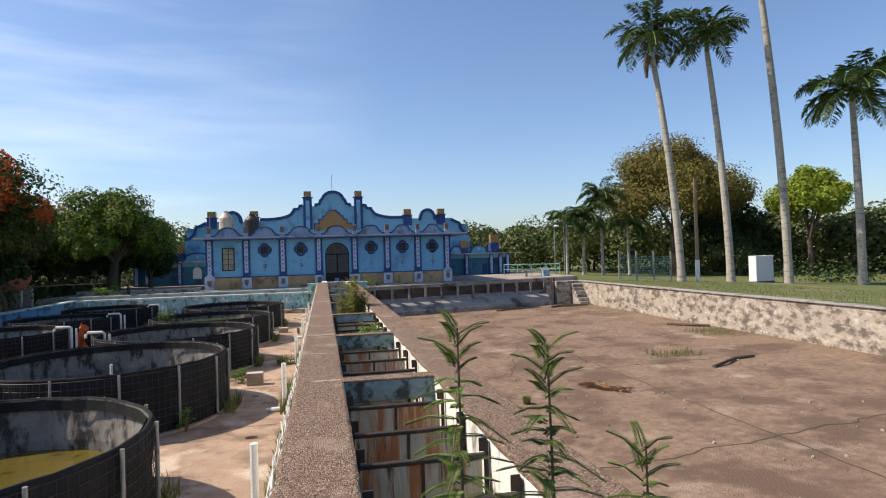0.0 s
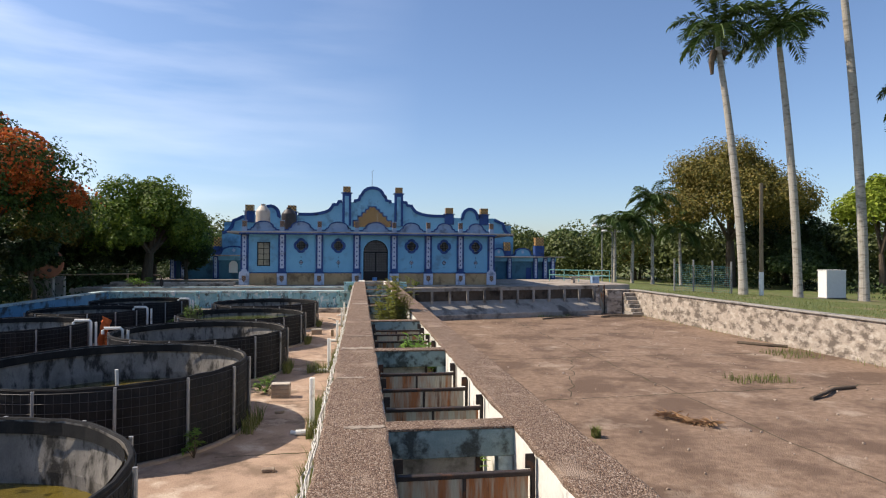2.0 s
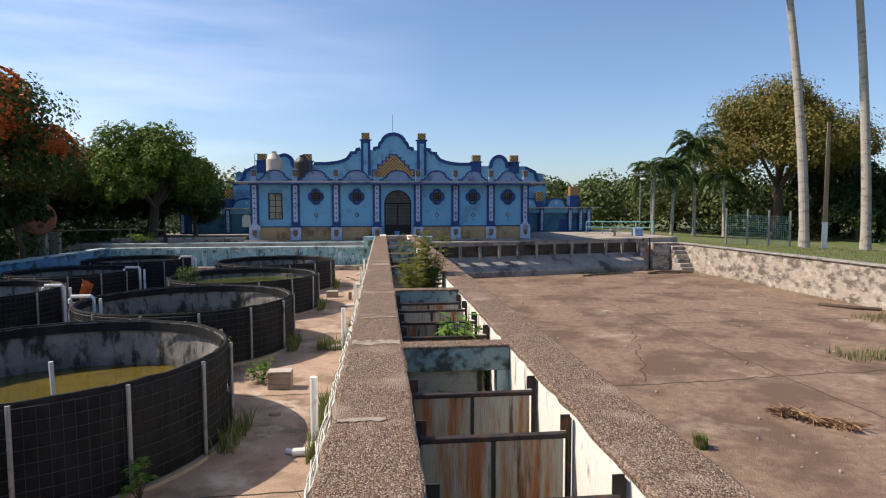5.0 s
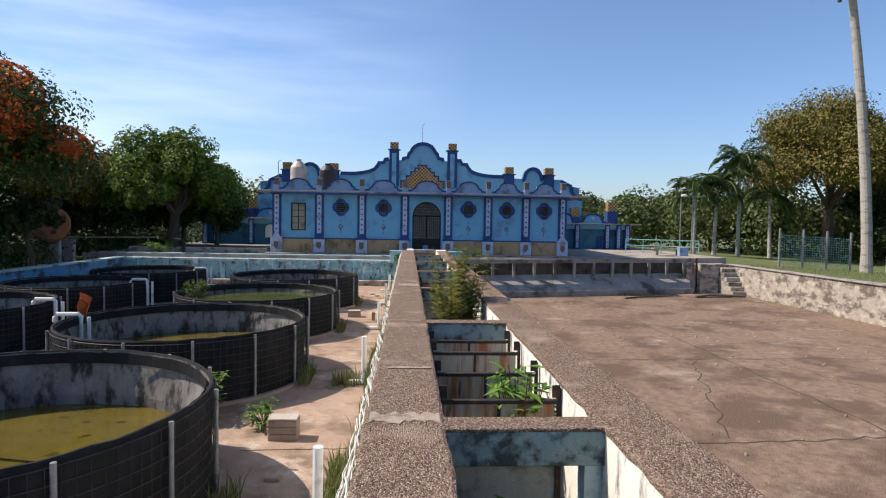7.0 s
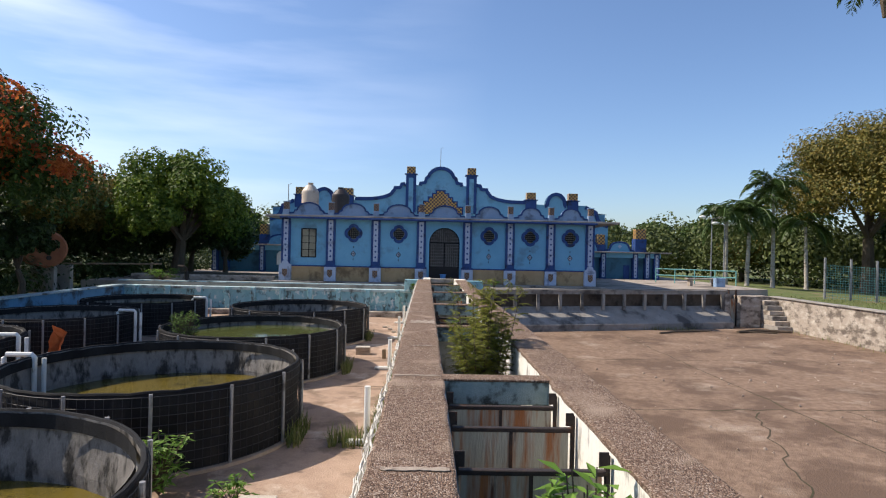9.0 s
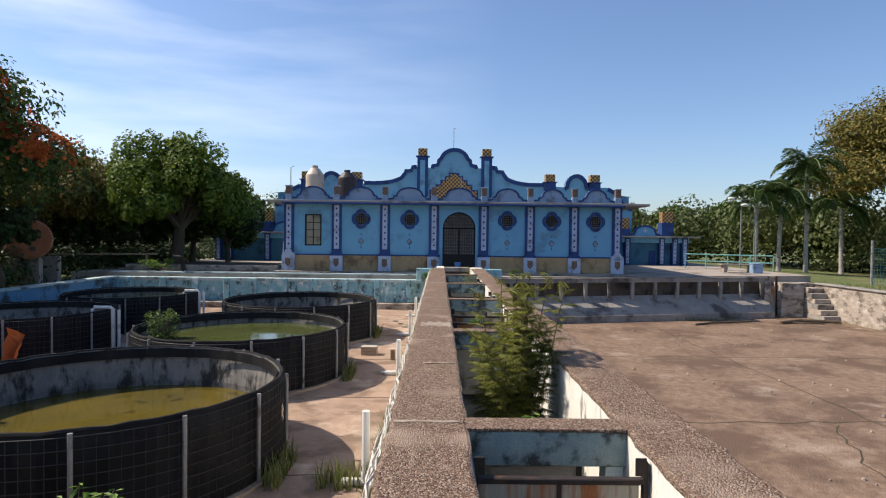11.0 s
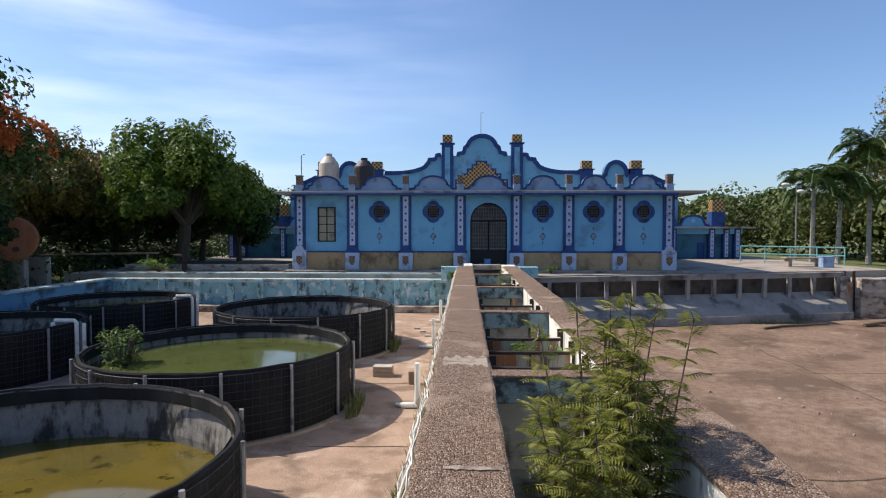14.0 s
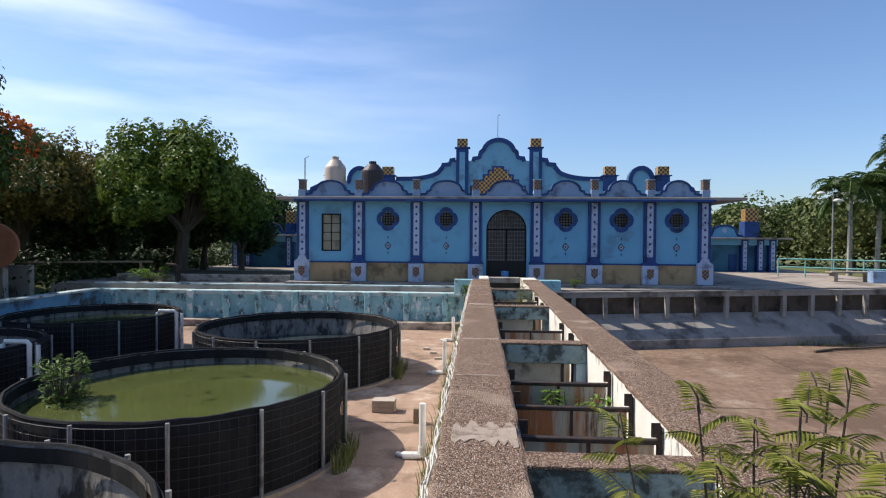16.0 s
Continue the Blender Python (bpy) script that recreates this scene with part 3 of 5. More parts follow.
# plinth
for a, b in zip(PX, PX[1:]):
    if not a < 0 < b:
        part("plinth_panel", box(B(), (a + .28, FY - .035, -.33), (b - .28, FY, .43), .006), OCHRE, house, "patchy ochre stone plinth")
        part("plinth_band", box(B(), (a + .2, FY - .06, .43), (b - .2, FY, .49), .006), NAVY, house)
# pilasters
for i, x in enumerate(PX):
    pil = part("pilaster", box(B(), (x - .24, FY - .10, .45), (x + .24, FY, 2.96), .008), NAVY, house)
    part("strip", box(B(), (x - .12, FY - .125, .75), (x + .12, FY - .10, 2.90), .004), PALE, pil, "pale strip with dark diamonds")
    for k in range(7):
        z = .98 + k * .29
        r = .055
        part("diamond", slab(B(), [(x - r, z), (x, z + r * 1.2), (x + r, z), (x, z - r * 1.2)], FY - .137, FY - .125), NAVY, pil)
    ped = part("pedestal", box(B(), (x - .31, FY - .22, -.33), (x + .31, FY, .42), .015), PALE, house)
    part("pedestal_cap", slab(B(), [(x - .31, .42), (x + .31, .42), (x + .31, .5), (x + .2, .56)] + arc(x, .58, .17, 0, 180, 8) + [(x - .2, .56), (x - .31, .5)], FY - .2, FY), NAVY if i % 7 else PALE, ped)
    part("shield", slab(B(), [(x - .13, .28), (x + .13, .28), (x + .13, -.0), (x, -.14), (x - .13, -.0)], FY - .235, FY - .22), TILE_S, ped, "small tiled shield")
    fin = part("finial", box(B(), (x - .15, FY - .22, 3.12), (x + .15, FY + .1, 3.42), .01), LILAC, house)
    part("finial_block", box(B(), (x - .13, FY - .2, 3.42), (x + .13, FY + .08, 3.80), .008), TILE_S, fin, "small tile-clad block")
    part("finial_cap", box(B(), (x - .16, FY - .23, 3.80), (x + .16, FY + .11, 3.84), .006), LILAC, fin)
# parapet gables
for a, b in zip(PX, PX[1:]):
    c, h = (a + b) / 2, (b - a) / 2 - .16
    line = [(c - h, 3.27), (c - h + .22, 3.29), (c - h + .25, 3.40), (c - h + .36, 3.42)] + arc(c, 3.42, h - .38, 180, 0, 18, .40) + [(c + h - .36, 3.42), (c + h - .25, 3.40), (c + h - .22, 3.29), (c + h, 3.27)]
    g = part("parapet_gable", slab(B(), [(c + h, 3.12), (c - h, 3.12)] + line, FY - .12, FY + .1), LILAC, house)
    part("gable_trim", band(B(), line, .075, FY - .17, FY + .13), NAVY, g)
# round windows
for x, z in ROUNDS:
    wdw = part("round_window", pierced(B(), quatrefoil(x, z, .47), [quatrefoil(x, z, .31, 24)], FY - .05, FY - .0005), NAVY, house, "navy quatrefoil surround")
    part("pane", slab(B(), quatrefoil(x, z, .318, 24), FY + .1, FY + .115), GLASS_OLD, wdw)
    bm = B()
    for k in range(-2, 3):
        w_ = .27 * math.sqrt(max(.15, 1 - (k / 2.6) ** 2))
        box(bm, (x + k * .11 - .022, FY + .03, z - w_), (x + k * .11 + .022, FY + .06, z + w_))
        box(bm, (x - w_, FY + .035, z + k * .11 - .022), (x + w_, FY + .065, z + k * .11 + .022))
    part("grille", bm, IRON, wdw, "dark lattice grille")
    orn = part("diamond_ornament", slab(B(), [(x - .14, 1.14), (x, 1.31), (x + .14, 1.14), (x, .97)], FY - .016, FY - .0005), IRON, house)
    part("ornament_inlay", slab(B(), [(x - .095, 1.14), (x, 1.255), (x + .095, 1.14), (x, 1.025)], FY - .024, FY - .016), PALE, orn)
    part("ornament_eye", slab(B(), arc(x, 1.14, .04, 0, 330, 10), FY - .03, FY - .024), IRON, orn)
    for zz in (.80, 1.44):
        part("tick", box(B(), (x - .015, FY - .014, zz), (x + .02, FY - .0005, zz + .09)), IRON, house)
# tall window
bm = B()
box(bm, (-6.56, FY - .02, .9), (-6.50, FY + .1, 2.44))
box(bm, (-5.81, FY - .02, .9), (-5.75, FY + .1, 2.44))
box(bm, (-6.5, FY - .02, .9), (-5.81, FY + .1, .95))
box(bm, (-6.5, FY - .02, 2.39), (-5.81, FY + .1, 2.44))
box(bm, (-6.17, FY, .95), (-6.14, FY + .08, 2.39))
for z in (1.31, 1.67, 2.03):
    box(bm, (-6.5, FY + .001, z - .013), (-5.81, FY + .079, z + .013))
tw = part("window", bm, IRON, house, "dark steel framed window")
for i in range(2):
    for k in range(4):
        part("pane", box(B(), (-6.5 + i * .36, FY + .05, .95 + k * .36), (-6.17 + i * .36, FY + .056, 1.3 + k * .36)), GLASS_OLD, tw)
# arched entrance grille
bm = B()
ring = arc(1.03, 1.82, .79, 180, 0, 20)
tube(bm, [(x, FY + .12, z) for x, z in ring], .03, 6)
for x in (.24, 1.03, 1.82):
    box(bm, (x - .03, FY + .09, -.32), (x + .03, FY + .15, 1.85))
box(bm, (.24, FY + .1, 1.79), (1.82, FY + .14, 1.85))
gd = part("entrance_grille", bm, IRON, house, "black wrought iron arched gate")
bm = B()
for k in range(1, 14):
    x = .24 + k * 1.58 / 14
    top = 1.82 + math.sqrt(max(0, .78 ** 2 - (x - 1.03) ** 2))
    box(bm, (x - .011, FY + .112, .55), (x + .011, FY + .128, top))
for k in range(12):
    z = .6 + k * .165
    w_ = .79 if z < 1.82 else math.sqrt(max(.01, .78 ** 2 - (z - 1.82) ** 2))
    box(bm, (1.03 - w_, FY + .108, z - .011), (1.03 + w_, FY + .122, z + .011))
part("lattice", bm, GALV, gd, "grey metal lattice")
part("kick_panel", box(B(), (.24, FY + .11, -.32), (1.82, FY + .13, .55)), IRON, gd)
part("door_surround", pierced(B(), [(.08, -.33), (.08, 1.85)] + arc(1.03, 1.85, .95, 180, 0, 18)[1:-1] + [(1.98, 1.85), (1.98, -.33)], [[(.2205, -.3301 + .001), (.2205, 1.82)] + arc(1.03, 1.82, .8095, 180, 0, 16)[1:-1] + [(1.8395, 1.82), (1.8395, -.3291)]], FY - .03, FY - .0005), SKYBLUE, house)
# roof clutter: tanks, aerials
def water_tank(name, x, y, z, r, h, mat, label):
    t = root(name, (x, y, z), label, "water tank")
    bm = B()
    tube(bm, [(x, y, z), (x, y, z + .05), (x, y, z + h * .72), (x, y, z + h * .76), (x, y, z + h * .92), (x, y, z + h * .93)], [r * .98, r, r, r * .97, r * .5, r * .3], 24)
    part("tank_body", bm, mat, t)
    part("lid", tube(B(), [(x, y, z + h * .92), (x, y, z + h)], r * .33, 16), mat, t)
    bm = B()
    for k in range(3):
        tube(bm, [(x, y, z + h * (.15 + .22 * k)), (x, y, z + h * (.18 + .22 * k))], r * 1.015, 24)
    part("rib", bm, mat, t)
    part("outlet_pipe", tube(B(), [(x + r, y - .05, z + .1), (x + r + .25, y - .05, z + .1), (x + r + .25, y - .05, z + .0)], .03, 6), PVC, t)
    return t
water_tank("roof_water_tank", -6.6, 38.4, 3.12, .48, 1.98, BEIGE, "beige plastic water tank on the pavilion roof")
water_tank("roof_water_tank", -4.85, 38.2, 3.12, .50, 1.74, BLACKTANK, "black plastic water tank on the pavilion roof")
for (x, y, z, h, lab) in ((1.0, 48.8, 7.6, 1.45, "thin lamp mast on the gable top"), (1.25, 40.0, 3.12, 1.6, "slim pale flag pole on the roof"), (-7.3, 36.1, 3.84, .9, "thin bent aerial rod on the parapet")):
    p = root("roof_mast", (x, y, z), lab, "mast")
    part("mast_rod", tube(B(), [(x, y, z), (x, y, z + h), (x + .16, y, z + h + .06)], .022, 6), GALV, p)

# hall with the high gable behind
hall = root("hall_building", (.9, 56, -.4), "tall blue hall with a curved navy-edged gable", "building")
GY = 48.7
left = [(-11.6, 3.6), (-11.2, 3.7), (-10.9, 4.05), (-10.75, 4.6), (-10.3, 4.8)]
arch_l = [(-9.9, 5.0), (-8.45, 5.0)] + arc(-7.62, 5.02, .80, 180, 0, 12, .92) + [(-6.75, 5.0), (-5.35, 5.05), (-5.3, 5.27)]
def sweep(x0, z0, x1, z1, n=8):
    return [(x0 + (x1 - x0) * k / n, z0 + (z1 - z0) * (1 - math.sqrt(max(0, 1 - (k / n) ** 2)))) for k in range(n + 1)]
mid_l = sweep(-4.6, 5.27, -2.5, 5.95) + [(-2.45, 6.12), (-2.05, 6.15), (-1.95, 6.4), (-1.62, 6.45)]
dome = [(-.62, 6.25), (-.55, 6.5), (-.22, 6.55), (-.15, 6.85)] + arc(1.06, 6.75, 1.08, 165, 15, 16, .92)
dome += [(2.1 + .17, 6.85), (2.34, 6.55), (2.67, 6.5), (2.74, 6.25)]
def mirror(pts):
    return [(2.12 - x, z) for x, z in pts][::-1]
line_all = left + arch_l + mid_l + [(-1.6, 6.3)] + dome + [(3.72, 6.3)] + mirror(mid_l) + mirror(arch_l) + mirror(left)
part("gable_wall", slab(B(), [(13.72, -.6), (-11.6, -.6)] + line_all, GY, GY + .4), GABLEBLUE, hall)
for seg in (left + [(-9.9, 5.0)], [(-8.45, 5.0)] + arch_l[2:15] + [(-6.75, 5.0)], [(-5.3, 5.27)] + mid_l, dome, mirror(mid_l) + [(7.42, 5.27)], mirror([(-8.45, 5.0)] + arch_l[2:15] + [(-6.75, 5.0)]), mirror(left + [(-9.9, 5.0)])):
    part("gable_trim", band(B(), seg, .26, GY - .1, GY + .46), NAVY, hall)
for x, zb, zt, s in ((-1.18, 4.2, 7.02, .32), (3.34, 4.2, 7.02, .32), (-9.35, 4.4, 5.3, .34), (-5.82, 4.4, 5.3, .34), (7.84, 4.4, 5.3, .34), (11.0, 4.4, 5.3, .34)):
    p = part("gable_pier", box(B(), (x - s - .06, GY - .18, zb), (x + s + .06, GY + .3, zt), .015), NAVY, hall)
    if zt > 6:
        part("pier_strip", box(B(), (x - .17, GY - .21, zb), (x + .17, GY - .18, zt - .25), .006), GABLEBLUE, p)
    part("pier_cap", box(B(), (x - s - .16, GY - .26, zt), (x + s + .16, GY + .38, zt + .06), .01), NAVY, p)
    part("pier_block", box(B(), (x - s, GY - .2, zt + .06), (x + s, GY + .4, zt + .58), .012), TILE_Y, p, "yellow tile-clad block")
for k, (w_, z1) in enumerate(((1.62, 4.62), (1.2, 5.0), (.86, 5.32), (.55, 5.6), (.27, 5.82))):
    part("niche_trim", box(B(), (1.04 - w_ - .1, GY - .03 - .002 * k, 4.1), (1.04 + w_ + .1, GY - .0005, z1 + .1)), NAVY, hall)
    part("niche_panel", box(B(), (1.04 - w_, GY - .07 - .002 * k, 4.1), (1.04 + w_, GY - .04, z1)), TILE_Y, hall, "tiled stepped panel in brown and yellow")
part("hall_body", box(B(), (-11.5, GY + .4, -.6), (13.6, 66, 4.4)), GABLEBLUE, hall)
part("hall_roof", slab(B(), [(-11.7, 4.4), (13.8, 4.4), (1.05, 5.6)], GY + .42, 66), LEDGE, hall)

# low wings either side
def wing(x0, x1, cols, boxes, label):
    wg = root("wing_building", ((x0 + x1) / 2, 48.5, -.65), label, "building")
    y = 47.9
    part("wing_wall", box(B(), (x0, y + .35, -.66), (x1, 54, 1.5)), WINGBLUE, wg)
    part("wing_frieze", box(B(), (x0, y + .05, 1.15), (x1, y + .35, 1.5)), SKYBLUE, wg)
    part("wing_base", box(B(), (x0, y + .22, -.66), (x1, y + .35, -.42)), NAVY, wg)
    part("wing_roof", box(B(), (x0 - .5, y - .45, 1.5), (x1 + .6, 54, 1.6), .012), LEDGE, wg)
    for x in cols:
        c = part("wing_column", box(B(), (x - .2, y, -.66), (x + .2, y + .34, 1.5), .008), NAVY, wg)
        part("strip", box(B(), (x - .1, y - .022, -.3), (x + .1, y, 1.4), .004), PALE, c)
        for k in range(6):
            z = -.15 + k * .28
            part("diamond", slab(B(), [(x - .05, z), (x, z + .06), (x + .05, z), (x, z - .06)], y - .032, y - .022), NAVY, c)
    for a, b in zip(cols, cols[1:]):
        if b - a < 1.2:
            continue
        m_, h = (a + b) / 2, (b - a) / 2 - .15
        ln = [(m_ - h, 1.75), (m_ - h + .25, 1.78), (m_ - h + .3, 1.95)] + arc(m_, 1.95, h - .32, 180, 0, 14, .42) + [(m_ + h - .3, 1.95), (m_ + h - .25, 1.78), (m_ + h, 1.75)]
        g = part("wing_gable", slab(B(), [(m_ + h, 1.6), (m_ - h, 1.6)] + ln, y, y + .2), SKYBLUE, wg)
        part("gable_trim", band(B(), ln, .12, y - .06, y + .24), NAVY, g)
        part("ornament", slab(B(), [(m_ - .15, 2.0), (m_, 2.17), (m_ + .15, 2.0), (m_, 1.83)], y - .03, y - .0005), PALE, g)
    for x, s, z in boxes:
        p = part("wing_pier", box(B(), (x - s, y - .05, 1.6), (x + s, y + .7, z), .012), NAVY, wg)
        part("pier_block", box(B(), (x - s * .9, y - .02, z), (x + s * .9, y + .6, z + .75), .012), TILE_Y, p, "yellow tile-clad block")
    return wg
rw = wing(9.3, 17.5, [11.2, 13.2, 15.6, 16.5, 17.2], [(15.95, .42, 2.55), (13.0, .3, 2.1)], "low dark-blue wing with diamond columns")
lw = wing(-15.6, -8.4, [-15.3, -14.5, -11.9, -9.0], [(-14.7, .42, 2.6), (-11.8, .3, 2.3)], "low dark-blue wing with an arched window")
bm = slab(B(), [(-10.9, .1), (-10.9, .75)] + arc(-10.55, .75, .35, 180, 0, 10)[1:-1] + [(-10.2, .75), (-10.2, .1)], 48.2, 48.2495)
part("arched_window", bm, PAPER, lw, "pale arched window")
part("wing_door", box(B(), (14.8, 48.2, -.6), (15.25, 48.2495, .6)), NAVY, rw)

# ---- tank yard ----
def fish_tank(cx, cy, r, h, level, wmat, rng, group):
    z0 = YF
    t = root("pond_tank", (cx, cy, z0), "round black liner tank in a wire frame with pond water", "tank", group)
    n = 72
    wob = [rng.uniform(-.012, .012) for _ in range(n)]
    hz = [rng.uniform(-.008, .01) for _ in range(n)]
    def wall(rad, ztop, zbot, steps, name, mat, label, flip, bulge=.02):
        bm = B()
        rows = []
        for s in range(steps + 1):
            f = s / steps
            rows.append([bm.verts.new((cx + (rad + wob[k] * (1 - f * .4) + bulge * math.sin(f * 9)) * math.cos(2 * math.pi * k / n), cy + (rad + wob[k] * (1 - f * .4) + bulge * math.sin(f * 9)) * math.sin(2 * math.pi * k / n), ztop + hz[k] * (1 - f) - (ztop - zbot) * f)) for k in range(n)])
        for a, b in zip(rows, rows[1:]):
            for k in range(n):
                q = (a[k], a[(k + 1) % n], b[(k + 1) % n], b[k])
                bm.faces.new(q if flip else q[::-1])
        return part(name, bm, mat, t, label)
    wall(r, z0 + h, z0, 8, "outer_liner", LINER, "black outer liner", False)
    wall(r - .05, z0 + h, z0 + .02, 6, "inner_liner", LINER_IN, "sun-faded grey inner liner", True)
    bm = B()
    ring = [(cx + (r - .02 + wob[k]) * math.cos(2 * math.pi * k / n), cy + (r - .02 + wob[k]) * math.sin(2 * math.pi * k / n), z0 + h + hz[k]) for k in range(n)]
    tube(bm, ring + ring[:2], .03, 6)
    part("rim", bm, LINER, t, "rolled black liner rim")
    wall(r - .085, z0 + h - .01, z0 + h - .17, 2, "liner_fold", LINER, "black fold hanging inside the rim", True, 0)
    bm = B()
    for k in range(9):
        z = z0 + .06 + k * (h - .1) / 8
        pts = [(cx + (r + .035) * math.cos(2 * math.pi * j / 48), cy + (r + .035) * math.sin(2 * math.pi * j / 48), z) for j in range(49)]
        tube(bm, pts, .006, 4, False)
    for j in range(132):
        a = 2 * math.pi * j / 132
        tube(bm, [(cx + (r + .04) * math.cos(a), cy + (r + .04) * math.sin(a), z0 + .02), (cx + (r + .04) * math.cos(a), cy + (r + .04) * math.sin(a), z0 + h - .04)], .005, 3, False)
    part("wire_mesh", bm, MESHWIRE, t, "welded wire mesh")
    for j in range(14):
        a = 2 * math.pi * (j + .35) / 14
        x, y = cx + (r + .07) * math.cos(a), cy + (r + .07) * math.sin(a)
        part("post", tube(B(), [(x, y, z0), (x, y, z0 + h + .01)], .027, 8), GALV, t, "grey pipe post")
    bm = B()
    bmesh.ops.create_circle(bm, cap_ends=True, segments=64, radius=r - .045, matrix=Matrix.Translation((cx, cy, z0 + level)))
    part("water_surface", bm, wmat, t, "still cloudy water")
    bm = B()
    tube(bm, [(cx, cy, z0), (cx, cy, z0 + .05)], r + .12, 48)
    part("footing", bm, BLOCK, t, "thin concrete footing")
    return t


rng = random.Random(11)
for cx, cy, r, rim, lev, wm in ((-4.8, -3.4, 2.5, -.56, -1.40, WATER_Y), (-4.75, 2.75, 2.52, -.56, -1.38, WATER_Y), (-4.8, 9.3, 2.5, -.55, -1.36, WATER_Y), (-4.68, 15.4, 2.44, -.67, -1.36, WATER_Y), (-4.58, 21.0, 2.38, -.73, -1.02, WATER_G), (-4.5, 26.5, 2.42, -.71, -1.35, WATER_D)):
    fish_tank(cx, cy, r, rim - YF, lev - YF, wm, rng, "round tanks along the wall")
for cx, cy, r, lev, wm in ((-11.7, 6.6, 2.3, -1.3, WATER_D), (-11.6, 12.2, 2.3, -1.3, WATER_D), (-11.4, 17.7, 2.36, -1.3, WATER_D), (-11.1, 23.0, 2.12, -1.2, WATER_D), (-10.8, 27.9, 2.18, -1.0, WATER_G)):
    fish_tank(cx, cy, r, -.7 - YF, lev - YF, wm, rng, "round tanks by the far wall")

def pvc_stand(x, y, h, elbow):
    t = root("pvc_standpipe", (x, y, YF), "white plastic overflow standpipe beside the wall", "pipe", "standpipes along the wall")
    part("pipe", tube(B(), [(x, y, YF + .05), (x, y, YF + h)], .052, 14), PVC, t)
    part("socket", tube(B(), [(x, y, YF + .12), (x, y, YF + .2)], .062, 14), PVC, t)
    part("elbow", tube(B(), [(x, y, YF + .14), (x, y, YF + .06), (x - .06, y, YF + .055), (x - .3, y, YF + .05)], .056, 10), PVC, t)
    part("run", tube(B(), [(x - .25, y, YF + .04), (x - elbow, y + .1, YF + .035)], .04, 8), PVC, t, "half-buried drain run")
for y, h in ((2.6, 1.08), (8.5, 1.1), (14.7, 1.0), (20.9, .85), (26.4, .85), (31.0, .8)):
    pvc_stand(-.87, y, h, .4)

def tank_tap(x, y, flip):
    t = root("inlet_pipe", (x, y, YF), "white plastic inlet pipe hooked over a tank rim", "pipe", "inlet pipes on the tanks")
    s = -1 if flip else 1
    part("riser", tube(B(), [(x, y, YF), (x, y, YF + 1.22), (x + s * .05, y, YF + 1.27), (x + s * .5, y, YF + 1.27), (x + s * .55, y, YF + 1.2), (x + s * .55, y, YF + 1.1)], .045, 8), PVC, t)
    part("second_riser", tube(B(), [(x + .14, y + .05, YF), (x + .14, y + .05, YF + 1.2)], .04, 8), PVC, t)
tank_tap(-8.85, 17.9, True)
tank_tap(-8.8, 23.0, True)
tank_tap(-8.45, 27.9, True)
tank_tap(-9.1, 12.4, True)
tank_tap(-7.0, 15.6, True)

def blocks(x, y, rot, rows):
    t = root("concrete_blocks", (x, y, YF), "small stack of concrete blocks with a pale mortar top", "blocks", "block stacks in the yard")
    for k in range(rows):
        bm = box(B(), (x - .22, y - .14, YF + k * .105), (x + .22, y + .14, YF + .1 + k * .105), .008)
        part("block", bm, BLOCK, t)
    part("top_slab", box(B(), (x - .22, y - .14, YF + rows * .105), (x + .22, y + .14, YF + rows * .105 + .025), .006), BLOCK_TOP, t)
blocks(-1.87, 11.7, 0, 3)
blocks(-1.85, 23.3, 0, 2)
t = root("small_post", (-1.15, 22.6, YF), "short brown timber stump on the yard floor", "post")
part("stump", box(B(), (-1.2, 22.55, YF), (-1.08, 22.65, YF + .28), .01), WOODPOLE, t)
for x, y in ((-1.35, 29.0), (-1.6, 29.6), (-1.15, 28.2), (-1.7, 10.2), (-1.4, 6.6)):
    t = root("loose_brick", (x, y, YF), "broken brick lying on the yard floor", "brick", "loose bricks in the yard")
    part("brick_body", box(B(), (x - .1, y - .06, YF), (x + .1, y + .05, YF + .06), .01), BLOCK_TOP if y > 20 else BLOCK, t)
t = root("barrier_net", (-8.6, 19.7, YF), "crumpled orange plastic barrier net between tanks", "net")
bm = B()
g = [[bm.verts.new((-9.3 + .05 * math.sin(i * 2.1 + j) + i * .08, 19.7 + .12 * math.cos(i * 1.7 + j * .8), YF + 1.25 - j * .155 - .1 * abs(i - 2))) for j in range(8)] for i in range(5)]
for i in range(4):
    for j in range(7):
        bm.faces.new((g[i][j], g[i + 1][j], g[i + 1][j + 1], g[i][j + 1]))
part("netting", bm, ORANGE, t)
t = root("stand_pipe_marker", (-4.85, 9.7, YF), "pale stick standing in the tank water", "stick")
part("stick", tube(B(), [(-4.85, 9.7, YF), (-4.88, 9.68, YF + 1.12)], .035, 8), PVC, t)

# white sacking along the walkway edge
bm = B()
rr = random.Random(3)
for s in range(7):
    pts = [(-.318 - .014 * s + rr.uniform(-.025, .02), -8 + k * .2, -.05 - .032 * s + rr.uniform(-.03, .025)) for k in range(206)]
    tube(bm, pts, [rr.uniform(.003, .012) for _ in pts], 4)
solid("trim_sacking", bm, CLOTHW, "frayed white sacking strip along the walkway edge", "sacking")

